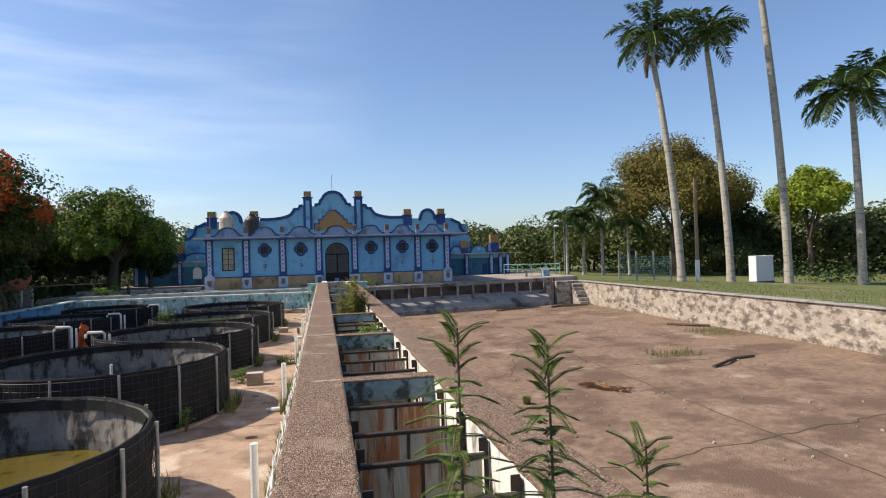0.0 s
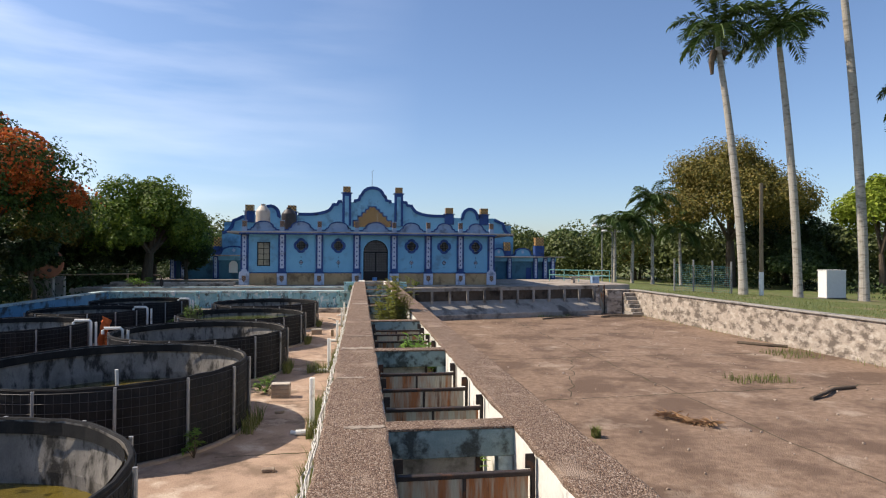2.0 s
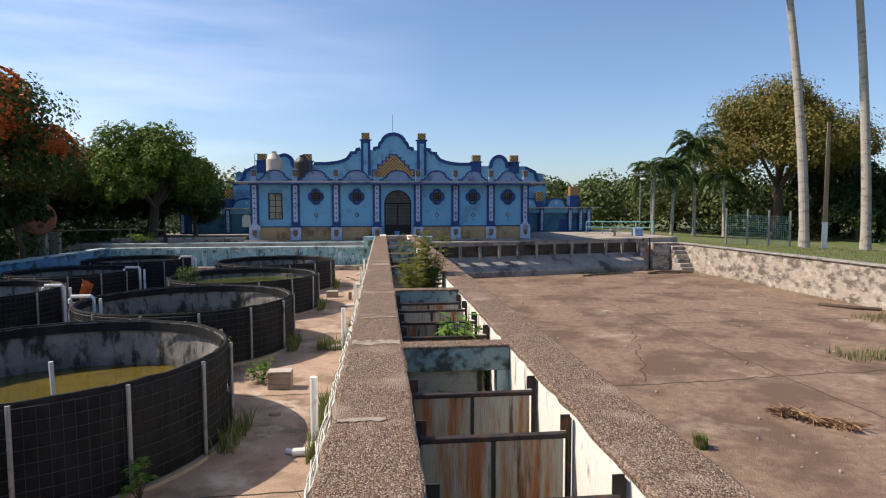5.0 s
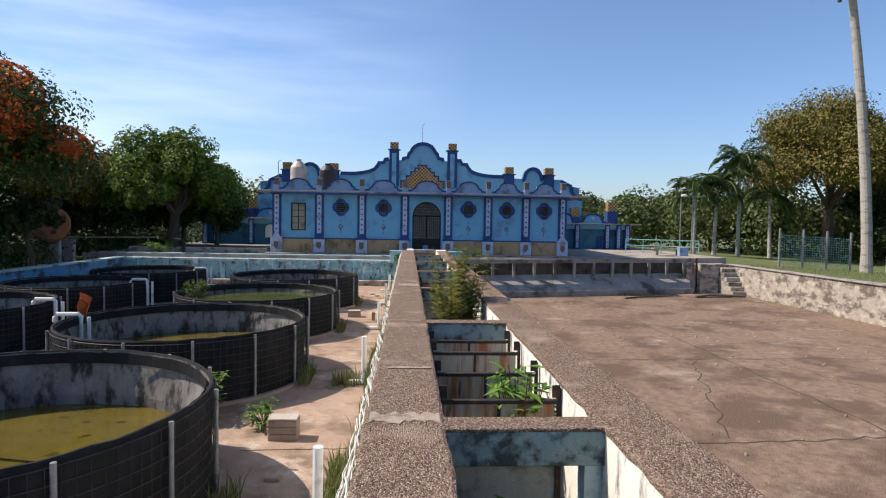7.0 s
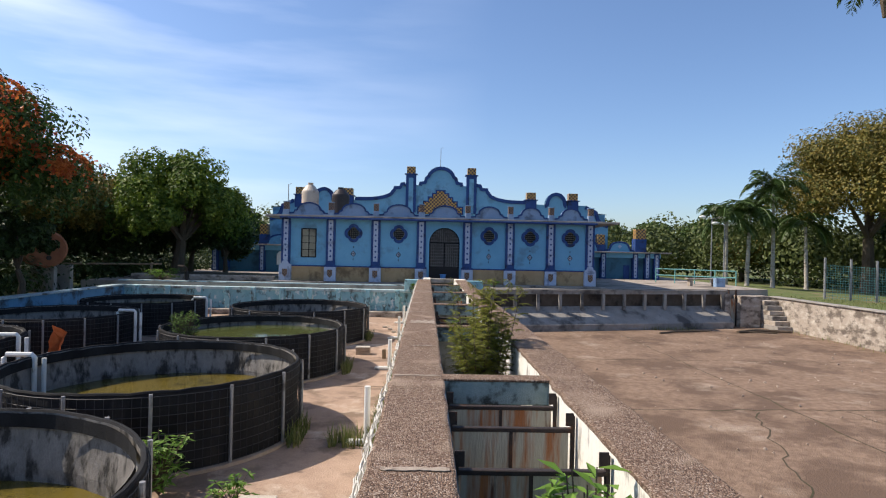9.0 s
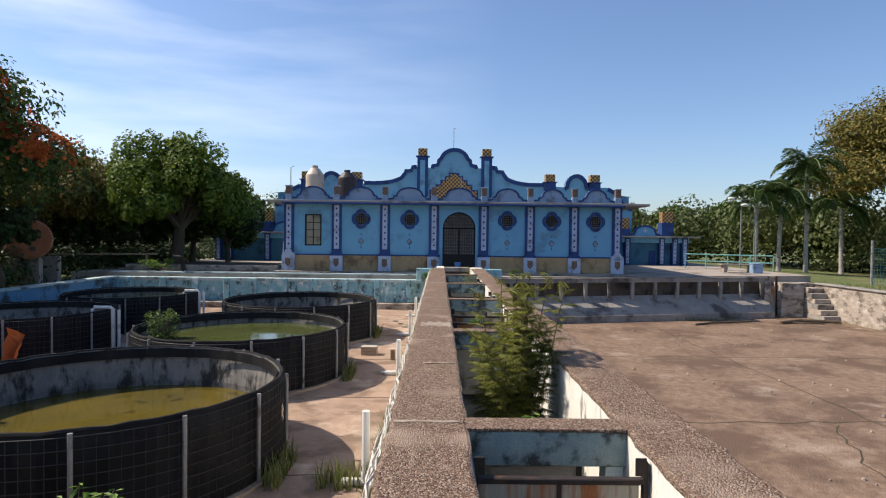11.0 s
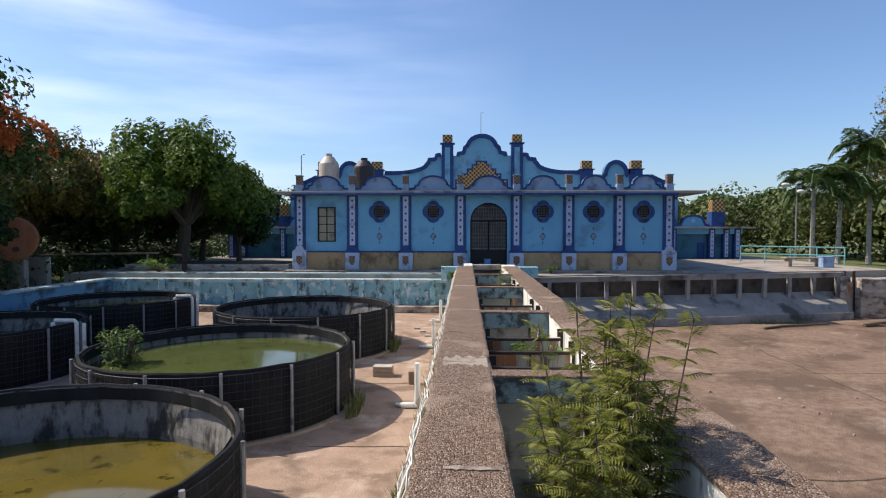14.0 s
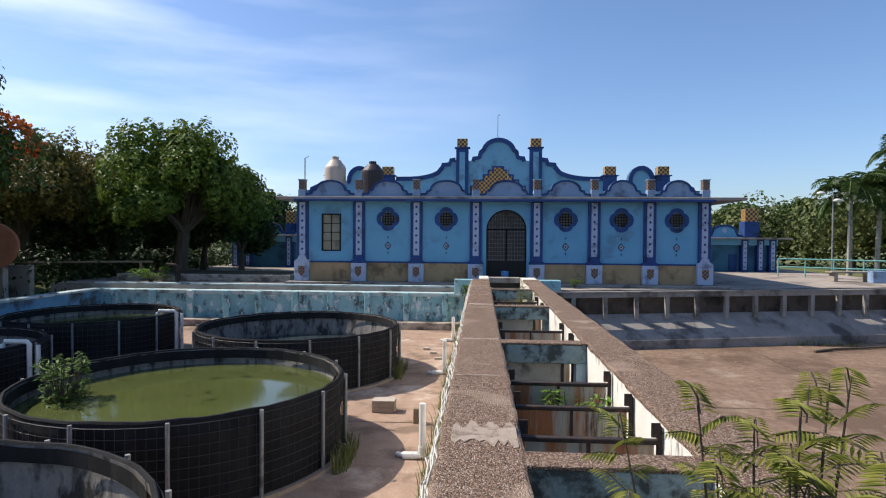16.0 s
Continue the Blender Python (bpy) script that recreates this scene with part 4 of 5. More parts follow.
# grass along the wall foot
def blades(name, boxes, n, h0, h1, label, seed):
    rg = np.random.default_rng(seed)
    v, f = [], []
    for k in range(n):
        x0, x1, y0, y1, z = boxes[k % len(boxes)]
        x, y, h, a = rg.uniform(x0, x1), rg.uniform(y0, y1), rg.uniform(h0, h1), rg.uniform(0, 6.28)
        w, lean = .008 + h * .01, h * rg.uniform(.1, .6)
        dx, dy = math.cos(a), math.sin(a)
        i = len(v)
        v += [(x - dy * w, y + dx * w, z), (x + dy * w, y - dx * w, z), (x + dx * lean * .4 + dy * w * .7, y + dy * lean * .4 - dx * w * .7, z + h * .6), (x + dx * lean * .4 - dy * w * .7, y + dy * lean * .4 + dx * w * .7, z + h * .6), (x + dx * lean, y + dy * lean, z + h)]
        f += [(i, i + 1, i + 2, i + 3), (i + 3, i + 2, i + 4)]
    me = bpy.data.meshes.new(name)
    me.from_pydata(v, [], f)
    me.materials.append(L_GRASS)
    return tagged(new(name, me), label, "grass", "", "stuff")
blades("wall_foot_grass", [(-.80, -.58, -4, 33, YF), (-.75, -.58, 3, 6, YF), (-.95, -.58, 8.2, 10.5, YF), (-.8, -.58, 14, 17, YF)], 7500, .07, .42, "thin dry grass growing along the wall foot", 1)
blades("yard_tufts", [(-2.2, -1.98, 14.5, 15.6, YF), (-2.25, -1.98, 8.6, 9.8, YF), (-2.1, -1.9, 20.2, 21.3, YF), (-1.5, -.9, 14.5, 15.0, YF), (-2.35, -2.1, 3.0, 4.0, YF), (-2.05, -1.85, 25.8, 26.9, YF)], 1000, .08, .4, "weed tufts round the tank feet", 2)
blades("pool_tufts", [(16.8, 18.6, 18, 20, PF), (18.7, 19.25, 5, 36, PF), (9, 14, ledge_y(10) - .5, ledge_y(10) - .3, PF), (12, 14, 14, 15, PF), (4.6, 4.8, 8.3, 8.5, PF), (5.2, 5.35, 9.3, 9.5, PF)], 1800, .05, .28, "dry grass tufts in the pool floor joints", 3)
blades("bank_grass", [(19.8 + 1.5 * k, 21.3 + 1.5 * k, 2, 39, gz(20.5 + 1.5 * k)) for k in range(8)], 12000, .04, .16, "short lawn grass along the bank", 4)

# ---- plants near the channel ----
def pinnate(rg, base, out, length, pairs, leaf, C, S, droop):
    """A feather leaf: leaflets in pairs along a drooping stalk."""
    out = out / np.linalg.norm(out)
    side = np.cross(out, (0, 0, 1))
    side = side / max(np.linalg.norm(side), 1e-3)
    pts = []
    for k in range(pairs):
        f = (k + 1) / pairs
        p = base + out * length * f + np.array((0, 0, -.35 * length * f * f))
        pts.append(p)
        for s in (-1, 1):
            taper = leaf * (1.05 - .55 * f)
            d = side * s + out * .45 + np.array((0, 0, -droop))
            d /= np.linalg.norm(d)
            C.append((p + d * taper * .5, d))
            S.append(taper)
    return pts


def oriented(name, items, sizes, parent, mat, aspect, label=""):
    """Leaflets that point along their own direction."""
    v, f = [], []
    for (c, d), s in zip(items, sizes):
        u = np.cross(d, (0, 0, 1))
        u = u / max(np.linalg.norm(u), 1e-3)
        i = len(v)
        lift = np.array((0, 0, s * .06))
        v += [tuple(c - d * s * .5), tuple(c + u * s * aspect * .5 + lift), tuple(c + d * s * .5 - lift), tuple(c - u * s * aspect * .5 + lift)]
        f += [(i, i + 1, i + 2), (i, i + 2, i + 3)]
    me = bpy.data.meshes.new(name)
    me.from_pydata(v, [], f)
    me.materials.append(mat)
    ob = new(name, me)
    adopt(ob, parent)
    return tagged(ob, label)


def shrub(name, at, height, spread, stems, fronds, seed, mat, leaf, flen, pairs, label, bare=.2, category="shrub"):
    rg = np.random.default_rng(seed)
    t = root(name, at, label, category)
    C, S = [], []
    bm = B()
    for s in range(stems):
        a = rg.uniform(0, 6.28)
        r = spread * rg.uniform(.1, 1) * (0 if stems == 1 else 1)
        top = np.array((at[0] + math.cos(a) * r, at[1] + math.sin(a) * r, at[2] + height * rg.uniform(.6, 1) if stems > 1 else at[2] + height))
        b0 = np.array(at) + rg.uniform(-.05, .05, 3) * (1, 1, 0)
        pts = []
        for k in range(9):
            f = k / 8
            p = b0 + (top - b0) * f + np.array((math.sin(f * 3 + s), math.cos(f * 2.3 + s), 0)) * .03 * f
            pts.append(p)
        tube(bm, [tuple(p) for p in pts], [.014 * (1.15 - f / 9) for f in range(9)], 5)
        for k in range(fronds):
            f = bare + (1 - bare) * (k + rg.uniform(0, 1)) / fronds
            p = b0 + (top - b0) * min(f, 1)
            aa = k * 2.4 + rg.uniform(-.4, .4)
            out = np.array((math.cos(aa), math.sin(aa), (rg.uniform(-.05, .4) if category == "sapling" else rg.uniform(.1, .7)) + (.9 if f > .94 else 0)))
            ln = flen * rg.uniform(.6, 1.1) * (1.15 - .55 * f)
            q = pinnate(rg, p, out, ln, pairs, leaf, C, S, .12 if category == "sapling" else .55)
            tube(bm, [tuple(p), tuple(q[len(q) // 2]), tuple(q[-1])], .0035, 3, False)
    part("stem", bm, BARK, t, "thin brown stems")
    oriented("foliage", C, S, t, mat, .2 if category == "sapling" else .22, "narrow feathery leaflets")
    return t

shrub("channel_shrub", (1.0, 14.1, -1.7), 2.7, .72, 34, 34, 21, L_BUSH, .088, .36, 10, "bushy light-green shrub growing out of the channel", .3)
shrub("channel_shrub", (1.1, 27.6, -1.7), 2.3, .5, 8, 20, 22, L_BUSH, .08, .34, 8, "light-green shrub growing out of the channel", .3)
shrub("feathery_sapling", (.55, -3.43, -1.7), 3.05, .1, 1, 70, 23, L_SAP, .032, .31, 30, "tall feathery green sapling beside the walkway", .6, "sapling")
shrub("feathery_sapling", (.86, -3.5, -1.7), 2.98, .1, 1, 70, 24, L_SAP, .032, .31, 30, "slender feathery green sapling in the channel", .6, "sapling")
shrub("feathery_sapling", (1.25, -3.47, -1.7), 2.58, .1, 1, 46, 25, L_SAP, .032, .31, 30, "short feathery green sapling in the channel", .66, "sapling")
shrub("feathery_sapling", (.62, -3.2, -1.7), 2.2, .25, 5, 18, 26, L_SAP, .034, .3, 24, "low feathery green sapling in the channel", .4, "sapling")

def weed(name, at, height, spread, n, seed, leaf, label, mat=None):
    rg = np.random.default_rng(seed)
    t = root(name, at, label, "weed")
    C, S = [], []
    bm = B()
    for k in range(n):
        a, r, h = rg.uniform(0, 6.28), spread * math.sqrt(rg.uniform(0, 1)), height * rg.uniform(.35, 1)
        p = np.array((at[0] + math.cos(a) * r * .8, at[1] + math.sin(a) * r, at[2] + h))
        tube(bm, [at, tuple((np.array(at) + p) / 2 + (0, 0, h * .12)), tuple(p)], .006, 3, False)
        for j in range(7):
            b = rg.uniform(0, 6.28)
            d = np.array((math.cos(b), math.sin(b), rg.uniform(-.5, .4)))
            d /= np.linalg.norm(d)
            s = leaf * rg.uniform(.6, 1.1)
            C.append((p + d * s * .5 + (0, 0, -rg.uniform(0, .25) * height * .5), d))
            S.append(s)
    part("stem", bm, BARK, t)
    oriented("foliage", C, S, t, mat or L_WEED, .36, "long pointed leaves")
weed("leafy_weed", (1.0, 6.35, -1.7), 1.25, .42, 90, 31, .2, "broad-leaved weed filling the channel")
weed("leafy_weed", (1.15, 8.4, -1.7), 1.75, .4, 75, 32, .22, "broad-leaved weed rising over a sluice panel")
weed("leafy_weed", (1.1, 3.1, -1.7), 1.2, .4, 24, 33, .16, "broad-leaved weed in the channel")
weed("leafy_weed", (1.0, 12.6, -1.7), 1.5, .4, 26, 34, .16, "broad-leaved weed in the channel")
weed("leafy_weed", (1.0, 18.4, -1.7), 1.5, .55, 120, 35, .14, "tangled weed over the sluice panels")
weed("leafy_weed", (1.0, 24.2, -1.7), 1.4, .4, 30, 36, .13, "small weed in the channel")
weed("yard_weed", (-3.4, 12.6, YF), .85, .42, 60, 37, .15, "leafy weed growing beside a tank")
weed("yard_weed", (-2.75, 7.4, YF), .5, .22, 18, 38, .13, "leafy weed growing beside a tank")
weed("yard_weed", (-6.35, 20.6, YF), 1.55, .42, 170, 39, .12, "green creeper spilling over a tank rim", L_SAP)
weed("yard_weed", (-7.6, 18.6, YF), .7, .5, 50, 40, .15, "leafy weed between the tanks")
weed("yard_weed", (-2.3, 12.2, YF), .4, .3, 26, 41, .14, "leafy weed between two tanks")
weed("yard_weed", (-7.6, 12.6, YF), .8, .5, 50, 42, .15, "leafy weed between the tanks")
weed("yard_weed", (-7.9, 23.8, YF), .7, .4, 40, 43, .15, "leafy weed between the tanks")
weed("terrace_weed", (-13.4, 35.2, -.42), .6, .9, 60, 44, .2, "bright green weed on the terrace edge")
weed("terrace_weed", (3.6, 34.9, -.42), .4, .3, 24, 45, .12, "small weed at the foot of the pavilion")
weed("terrace_weed", (-.5, 33.0, -.65), .45, .16, 22, 46, .12, "small weed by the channel head")

# ---- pool floor litter ----
t = root("fallen_frond", (8.0, 10.25, PF), "dry brown fallen palm frond on the pool floor", "frond")
C, S = [], []
rg = np.random.default_rng(8)
pts = [np.array((7.62 + .085 * k, 10.75 - k * .1 + .03 * math.sin(k), PF + .05 + .05 * math.sin(k * .8))) for k in range(10)]
part("midrib", tube(B(), [tuple(p) for p in pts], [.03 - .002 * k for k in range(10)], 6), STRAW, t)
for p in pts:
    for j in range(16):
        a = rg.uniform(0, 6.28)
        d = np.array((math.cos(a) * .8, math.sin(a) - .5, rg.uniform(-.05, .3)))
        d /= np.linalg.norm(d)
        C.append((p + d * .16, d))
        S.append(rg.uniform(.25, .45))
oriented("leaflet", C, S, t, STRAW, .08)
def stick(name, pts, r, label):
    t = root(name, pts[0], label, "branch")
    part("branch_stem", tube(B(), pts, [r * (1 - .07 * k) for k in range(len(pts))], 7), STRAW if "frond" in label else BARK, t)
    return t
stick("fallen_branch", [(11.6, 33.2, PF + .04), (12.6, 33.7, PF + .06), (13.6, 34.0, PF + .05), (14.7, 34.3, PF + .06)], .05, "long dry branch on the pool floor")
stick("fallen_branch", [(15.9, 34.0, PF + .04), (17.0, 34.3, PF + .12), (18.1, 34.2, PF + .1), (18.7, 34.0, PF + .1)], .09, "thick dry branch against the steps")
stick("fallen_branch", [(16.1, 34.3, PF + .04), (16.9, 33.9, PF + .07), (17.8, 33.8, PF + .05)], .04, "thin dry branch near the steps")
stick("fallen_branch", [(12.7, 11.9, PF + .04), (13.5, 12.3, PF + .1), (14.3, 12.9, PF + .06), (15.2, 13.1, PF + .05)], .06, "dark dry branch on the pool floor")
stick("fallen_branch", [(17.6, 22.3, PF + .04), (18.3, 21.2, PF + .08), (19.0, 20.8, PF + .06)], .08, "pale broken branch by the pool wall")
t = root("plastic_jug", (15.5, 36.1, PF), "white plastic jug lying on the pool floor", "jug")
part("jug_body", box(B(), (15.32, 36.0, PF), (15.68, 36.2, PF + .2), .05), PAPER, t)
part("jug_neck", tube(B(), [(15.68, 36.1, PF + .1), (15.78, 36.1, PF + .11)], .04, 8), PAPER, t)
bm = B()
rr = random.Random(9)
for k in range(260):
    x, y = rr.uniform(2.6, 16.8), rr.uniform(2, 33)
    s = rr.uniform(.015, .05)
    bmesh.ops.create_icosphere(bm, subdivisions=1, radius=s, matrix=Matrix.LocRotScale((x, y, PF + s * .3), Euler((rr.random() * 6, rr.random() * 6, 0)), (1, rr.uniform(.6, 1.4), .6)))
solid("pool_rubble", bm, BLOCK, "scattered small stones on the pool floor", "rubble", "stuff")
# cracks and joints of the slab
bm = B()
def crack(pts, w, z):
    for (xa, ya), (xb, yb) in zip(pts, pts[1:]):
        d = Vector((xb - xa, yb - ya)).normalized()
        n = Vector((-d.y, d.x)) * w
        bm.faces.new([bm.verts.new((x, y, z)) for x, y in ((xa - n.x, ya - n.y), (xb - n.x, yb - n.y), (xb + n.x, yb + n.y), (xa + n.x, ya + n.y))])
def jag(x0, y0, x1, y1, n, amp, seed):
    r = random.Random(seed)
    return [(x0 + (x1 - x0) * k / n + r.uniform(-amp, amp), y0 + (y1 - y0) * k / n + r.uniform(-amp, amp)) for k in range(n + 1)]
crack(jag(2.1, 12.6, 17.1, 13.6, 46, .12, 1), .022, PF + .005)
crack(jag(2.1, 19.2, 17.1, 19.6, 40, .07, 2), .02, PF + .005)
crack(jag(2.1, 26.0, 17.1, 26.3, 40, .05, 3), .018, PF + .005)
crack(jag(9.3, -8, 9.5, 33.5, 60, .06, 4), .018, PF + .006)
crack(jag(6.0, 13.0, 8.4, 19.2, 20, .1, 5), .016, PF + .006)
crack(jag(12.0, 13.4, 10.8, 19.3, 20, .12, 6), .014, PF + .006)
crack(jag(3.0, 4.2, 16.8, 6.6, 40, .12, 7), .02, PF + .005)
part("slab_joint", bm, SOIL, None, "dark dirt-filled cracks in the pool floor")
bpy.data.objects["slab_joint"]["kind"], bpy.data.objects["slab_joint"]["category"] = "structure", "cracks"
bm = B()
for y in (3, 7.4, 11.2, 15.0, 18.9, 22.6, 26.4, 30.1):
    crack(jag(-2.4, y, -.85, y + .05, 8, .015, int(y)), .012, YF + .005)
ob = part("yard_joint", bm, SOIL, None, "dark joints in the yard slab")
tagged(ob, "", "joints", "", "structure")

# ---- right bank ----
def palm(x, y, h, lean, r, seed, fr, flen, label, droop=1.0, sub=.26):
    rg = np.random.default_rng(seed)
    z0 = gz(x)
    t = root("royal_palm", (x, y, z0), label, "palm tree", "royal palms on the bank")
    top = Vector((x + lean, y + rg.uniform(-.3, .3), z0 + h))
    pts, rad = [], []
    for k in range(15):
        f = k / 14
        pts.append((x + lean * f ** 1.6, y + (top.y - y) * f, z0 + h * f))
        rad.append(r * (1.15 - .1 * f - .3 * f * f + .35 * max(0, .06 - f) * 10))
    part("trunk", tube(B(), pts, rad, 14), TRUNK, t, "tall smooth grey trunk")
    shaft = [tuple(top), tuple(top + Vector((0, 0, h * .05))), tuple(top + Vector((0, 0, h * .09)))]
    part("crownshaft", tube(B(), shaft, [r * .72, r * .7, r * .35], 12), L_SHAFT, t)
    c = np.array(top) + (0, 0, h * .085)
    C, S = [], []
    bm = B()
    for k in range(fr):
        a = k * 2.4 + rg.uniform(-.2, .2)
        el = rg.uniform(-.35, 1.25)
        L = flen * rg.uniform(.85, 1.1)
        p, d = c.copy(), np.array((math.cos(a) * math.cos(el), math.sin(a) * math.cos(el), math.sin(el)))
        line = [tuple(p)]
        n = 22
        for j in range(n):
            p = p + d * L / n
            d = d + np.array((0, 0, -.085 * droop * (.5 + j / n)))
            d /= np.linalg.norm(d)
            line.append(tuple(p))
            side = np.cross(d, (0, 0, 1))
            side /= max(np.linalg.norm(side), .05)
            f = j / n
            ll = flen * sub * math.sin(math.pi * (.12 + .86 * f)) ** .6
            for s in (-1, 1):
                for q in range(2):
                    dd = side * s + d * .55 + np.array((0, 0, rg.uniform(-.75, .3)))
                    dd /= np.linalg.norm(dd)
                    C.append((p + d * L / n * (q * .5) + dd * ll * .5, dd))
                    S.append(ll)
        tube(bm, line[::3] + [line[-1]], .03, 4, False)
    part("rachis", bm, L_SHAFT, t)
    oriented("fronds", C, S, t, L_PALM, .13, "arching dark-green feather fronds")
    if seed == 51:
        part("flower_sheath", tube(B(), [(top.x - .35, top.y, top.z - .3), (top.x - .55, top.y, top.z - 1.2), (top.x - .5, top.y, top.z - 2.1)], [.28, .22, .12], 7), BARK, t, "hanging dark dead sheath")
        part("seed_cluster", tube(B(), [(top.x + .3, top.y, top.z - .2), (top.x + .55, top.y, top.z - .5), (top.x + .4, top.y, top.z - .9)], [.2, .4, .2], 7), BARK, t)
    return t
palm(28.9, 38.0, 18.9, -1.9, .27, 51, 22, 3.7, "tall royal palm with a hanging dead sheath")
palm(33.5, 38.0, 19.3, -1.5, .27, 52, 22, 3.7, "tall slender royal palm on the bank")
palm(37.3, 36.0, 25.5, -2.2, .29, 53, 18, 3.8, "very tall royal palm on the bank")
palm(42.4, 34.0, 14.6, -.6, .28, 54, 24, 4.6, "shorter royal palm with a full crown")
# young palms by the terrace corner
for x, y, h, sd, n in ((27.6, 58.0, 5.8, 61, 15), (29.6, 58.0, 6.4, 62, 16), (32.0, 58.0, 8.6, 63, 14), (36.5, 60.0, 6.0, 64, 14)):
    palm(x, y, h, random.Random(sd).uniform(-.3, .3), .16, sd, n + 6, 3.3, "young feather palm beside the terrace", 1.2, .25)

def pole(name, x, y, h, r, mat, label, category="pole"):
    t = root(name, (x, y, gz(x)), label, category)
    part("shaft", tube(B(), [(x, y, gz(x)), (x, y, gz(x) + h)], [r, r * .7], 10), mat, t)
    return t
z0 = gz(30.4)
p = pole("lamp_pole", 30.4, 38.0, 8.6, .17, WOODPOLE, "brown lamp pole with a white painted foot")
part("painted_foot", tube(B(), [(30.4, 38.0, z0), (30.4, 38.0, z0 + 1.8)], .178, 10), PAPER, p, "white painted foot")
part("bracket", tube(B(), [(30.4, 38.0, z0 + 8.3), (30.75, 38.0, z0 + 8.3)], .06, 6), STEEL_DARK, p)
for x, y, h in ((25.5, 56.5, 5.9), (26.5, 56.2, 5.4)):
    p = pole("street_lamp", x, y, h, .07, GALV, "slim grey-green street lamp with white heads", "street lamp")
    z0 = gz(x) + h
    for s in (-1, 1):
        part("arm", tube(B(), [(x, y, z0 - .1), (x + s * .4, y, z0), (x + s * .75, y, z0 + .05)], .03, 6), GALV, p)
        bm = B()
        bmesh.ops.create_uvsphere(bm, u_segments=10, v_segments=7, radius=.24, matrix=Matrix.LocRotScale((x + s * .85, y, z0 + .06), None, (1.3, .8, .6)))
        part("lamp_head", bm, PAPER, p, "white lamp head")
z0 = gz(36.8)
cab = root("meter_cabinet", (36.8, 38.4, z0), "plain white roadside cabinet on the lawn", "cabinet")
part("cabinet_body", box(B(), (35.95, 38.0, z0), (37.65, 38.9, z0 + 2.2), .02), PAPER, cab)
part("cabinet_plinth", box(B(), (35.9, 37.95, z0 - .02), (37.7, 38.95, z0 + .1), .01), LEDGE, cab)
part("cabinet_lid", box(B(), (35.92, 37.97, z0 + 2.2), (37.68, 38.93, z0 + 2.26), .01), PAPER, cab)
# mesh fence
FENCE = [(24.2 + 1.5 * k, 39.6 - .15 * k) for k in range(4)]
fence = root("mesh_fence", (26.5, 39.4, gz(26.5)), "old green wire fence on grey posts", "fence")
for x, y in FENCE:
    part("post", tube(B(), [(x, y, gz(x)), (x, y, gz(x) + 2.5)], .07, 8), GALV, fence)
bm = B()
for k in range(31):
    x, y = 24.2 + .15 * k, 39.6 - .015 * k
    tube(bm, [(x, y, gz(x)), (x, y, gz(x) + 2.1)], .01, 3, False)
for k in range(14):
    tube(bm, [(24.2, 39.6, gz(24.2) + .1 + k * .15), (28.7, 39.15, gz(28.7) + .1 + k * .15)], .01, 3, False)
part("wire", bm, RAIL, fence)
# railing on the terrace
rail = root("terrace_railing", (16, 41, -.42), "sea-green pipe railing at the terrace edge", "railing")
line = [(15.6, 44.0), (16.6, 43.3), (17.6, 42.6), (18.6, 41.9), (19.6, 41.2)]
for x, y in line:
    part("post", tube(B(), [(x, y, -.42), (x, y, .52)], .035, 8), RAIL, rail)
for z in (.5, .08):
    part("rail", tube(B(), [(x, y, z) for x, y in line], .035, 8), RAIL, rail)
tb = root("stone_bench", (17.0, 40.2, -.42), "pale concrete bench on the terrace", "bench")
part("seat", box(B(), (16.0, 40.0, -.02), (18.0, 40.5, .06), .015), PLATFORM, tb)
for x in (16.15, 17.65):
    part("leg", box(B(), (x, 40.05, -.42), (x + .18, 40.45, -.02), .01), PLATFORM, tb)
bx = root("grey_box", (17.7, 39.6, -.42), "small grey-blue box on the terrace", "box")
part("box_body", box(B(), (17.45, 39.4, -.42), (18.0, 39.8, .08), .015), LILAC, bx)
part("box_lid", box(B(), (17.42, 39.37, .08), (18.03, 39.83, .12), .01), LILAC, bx)

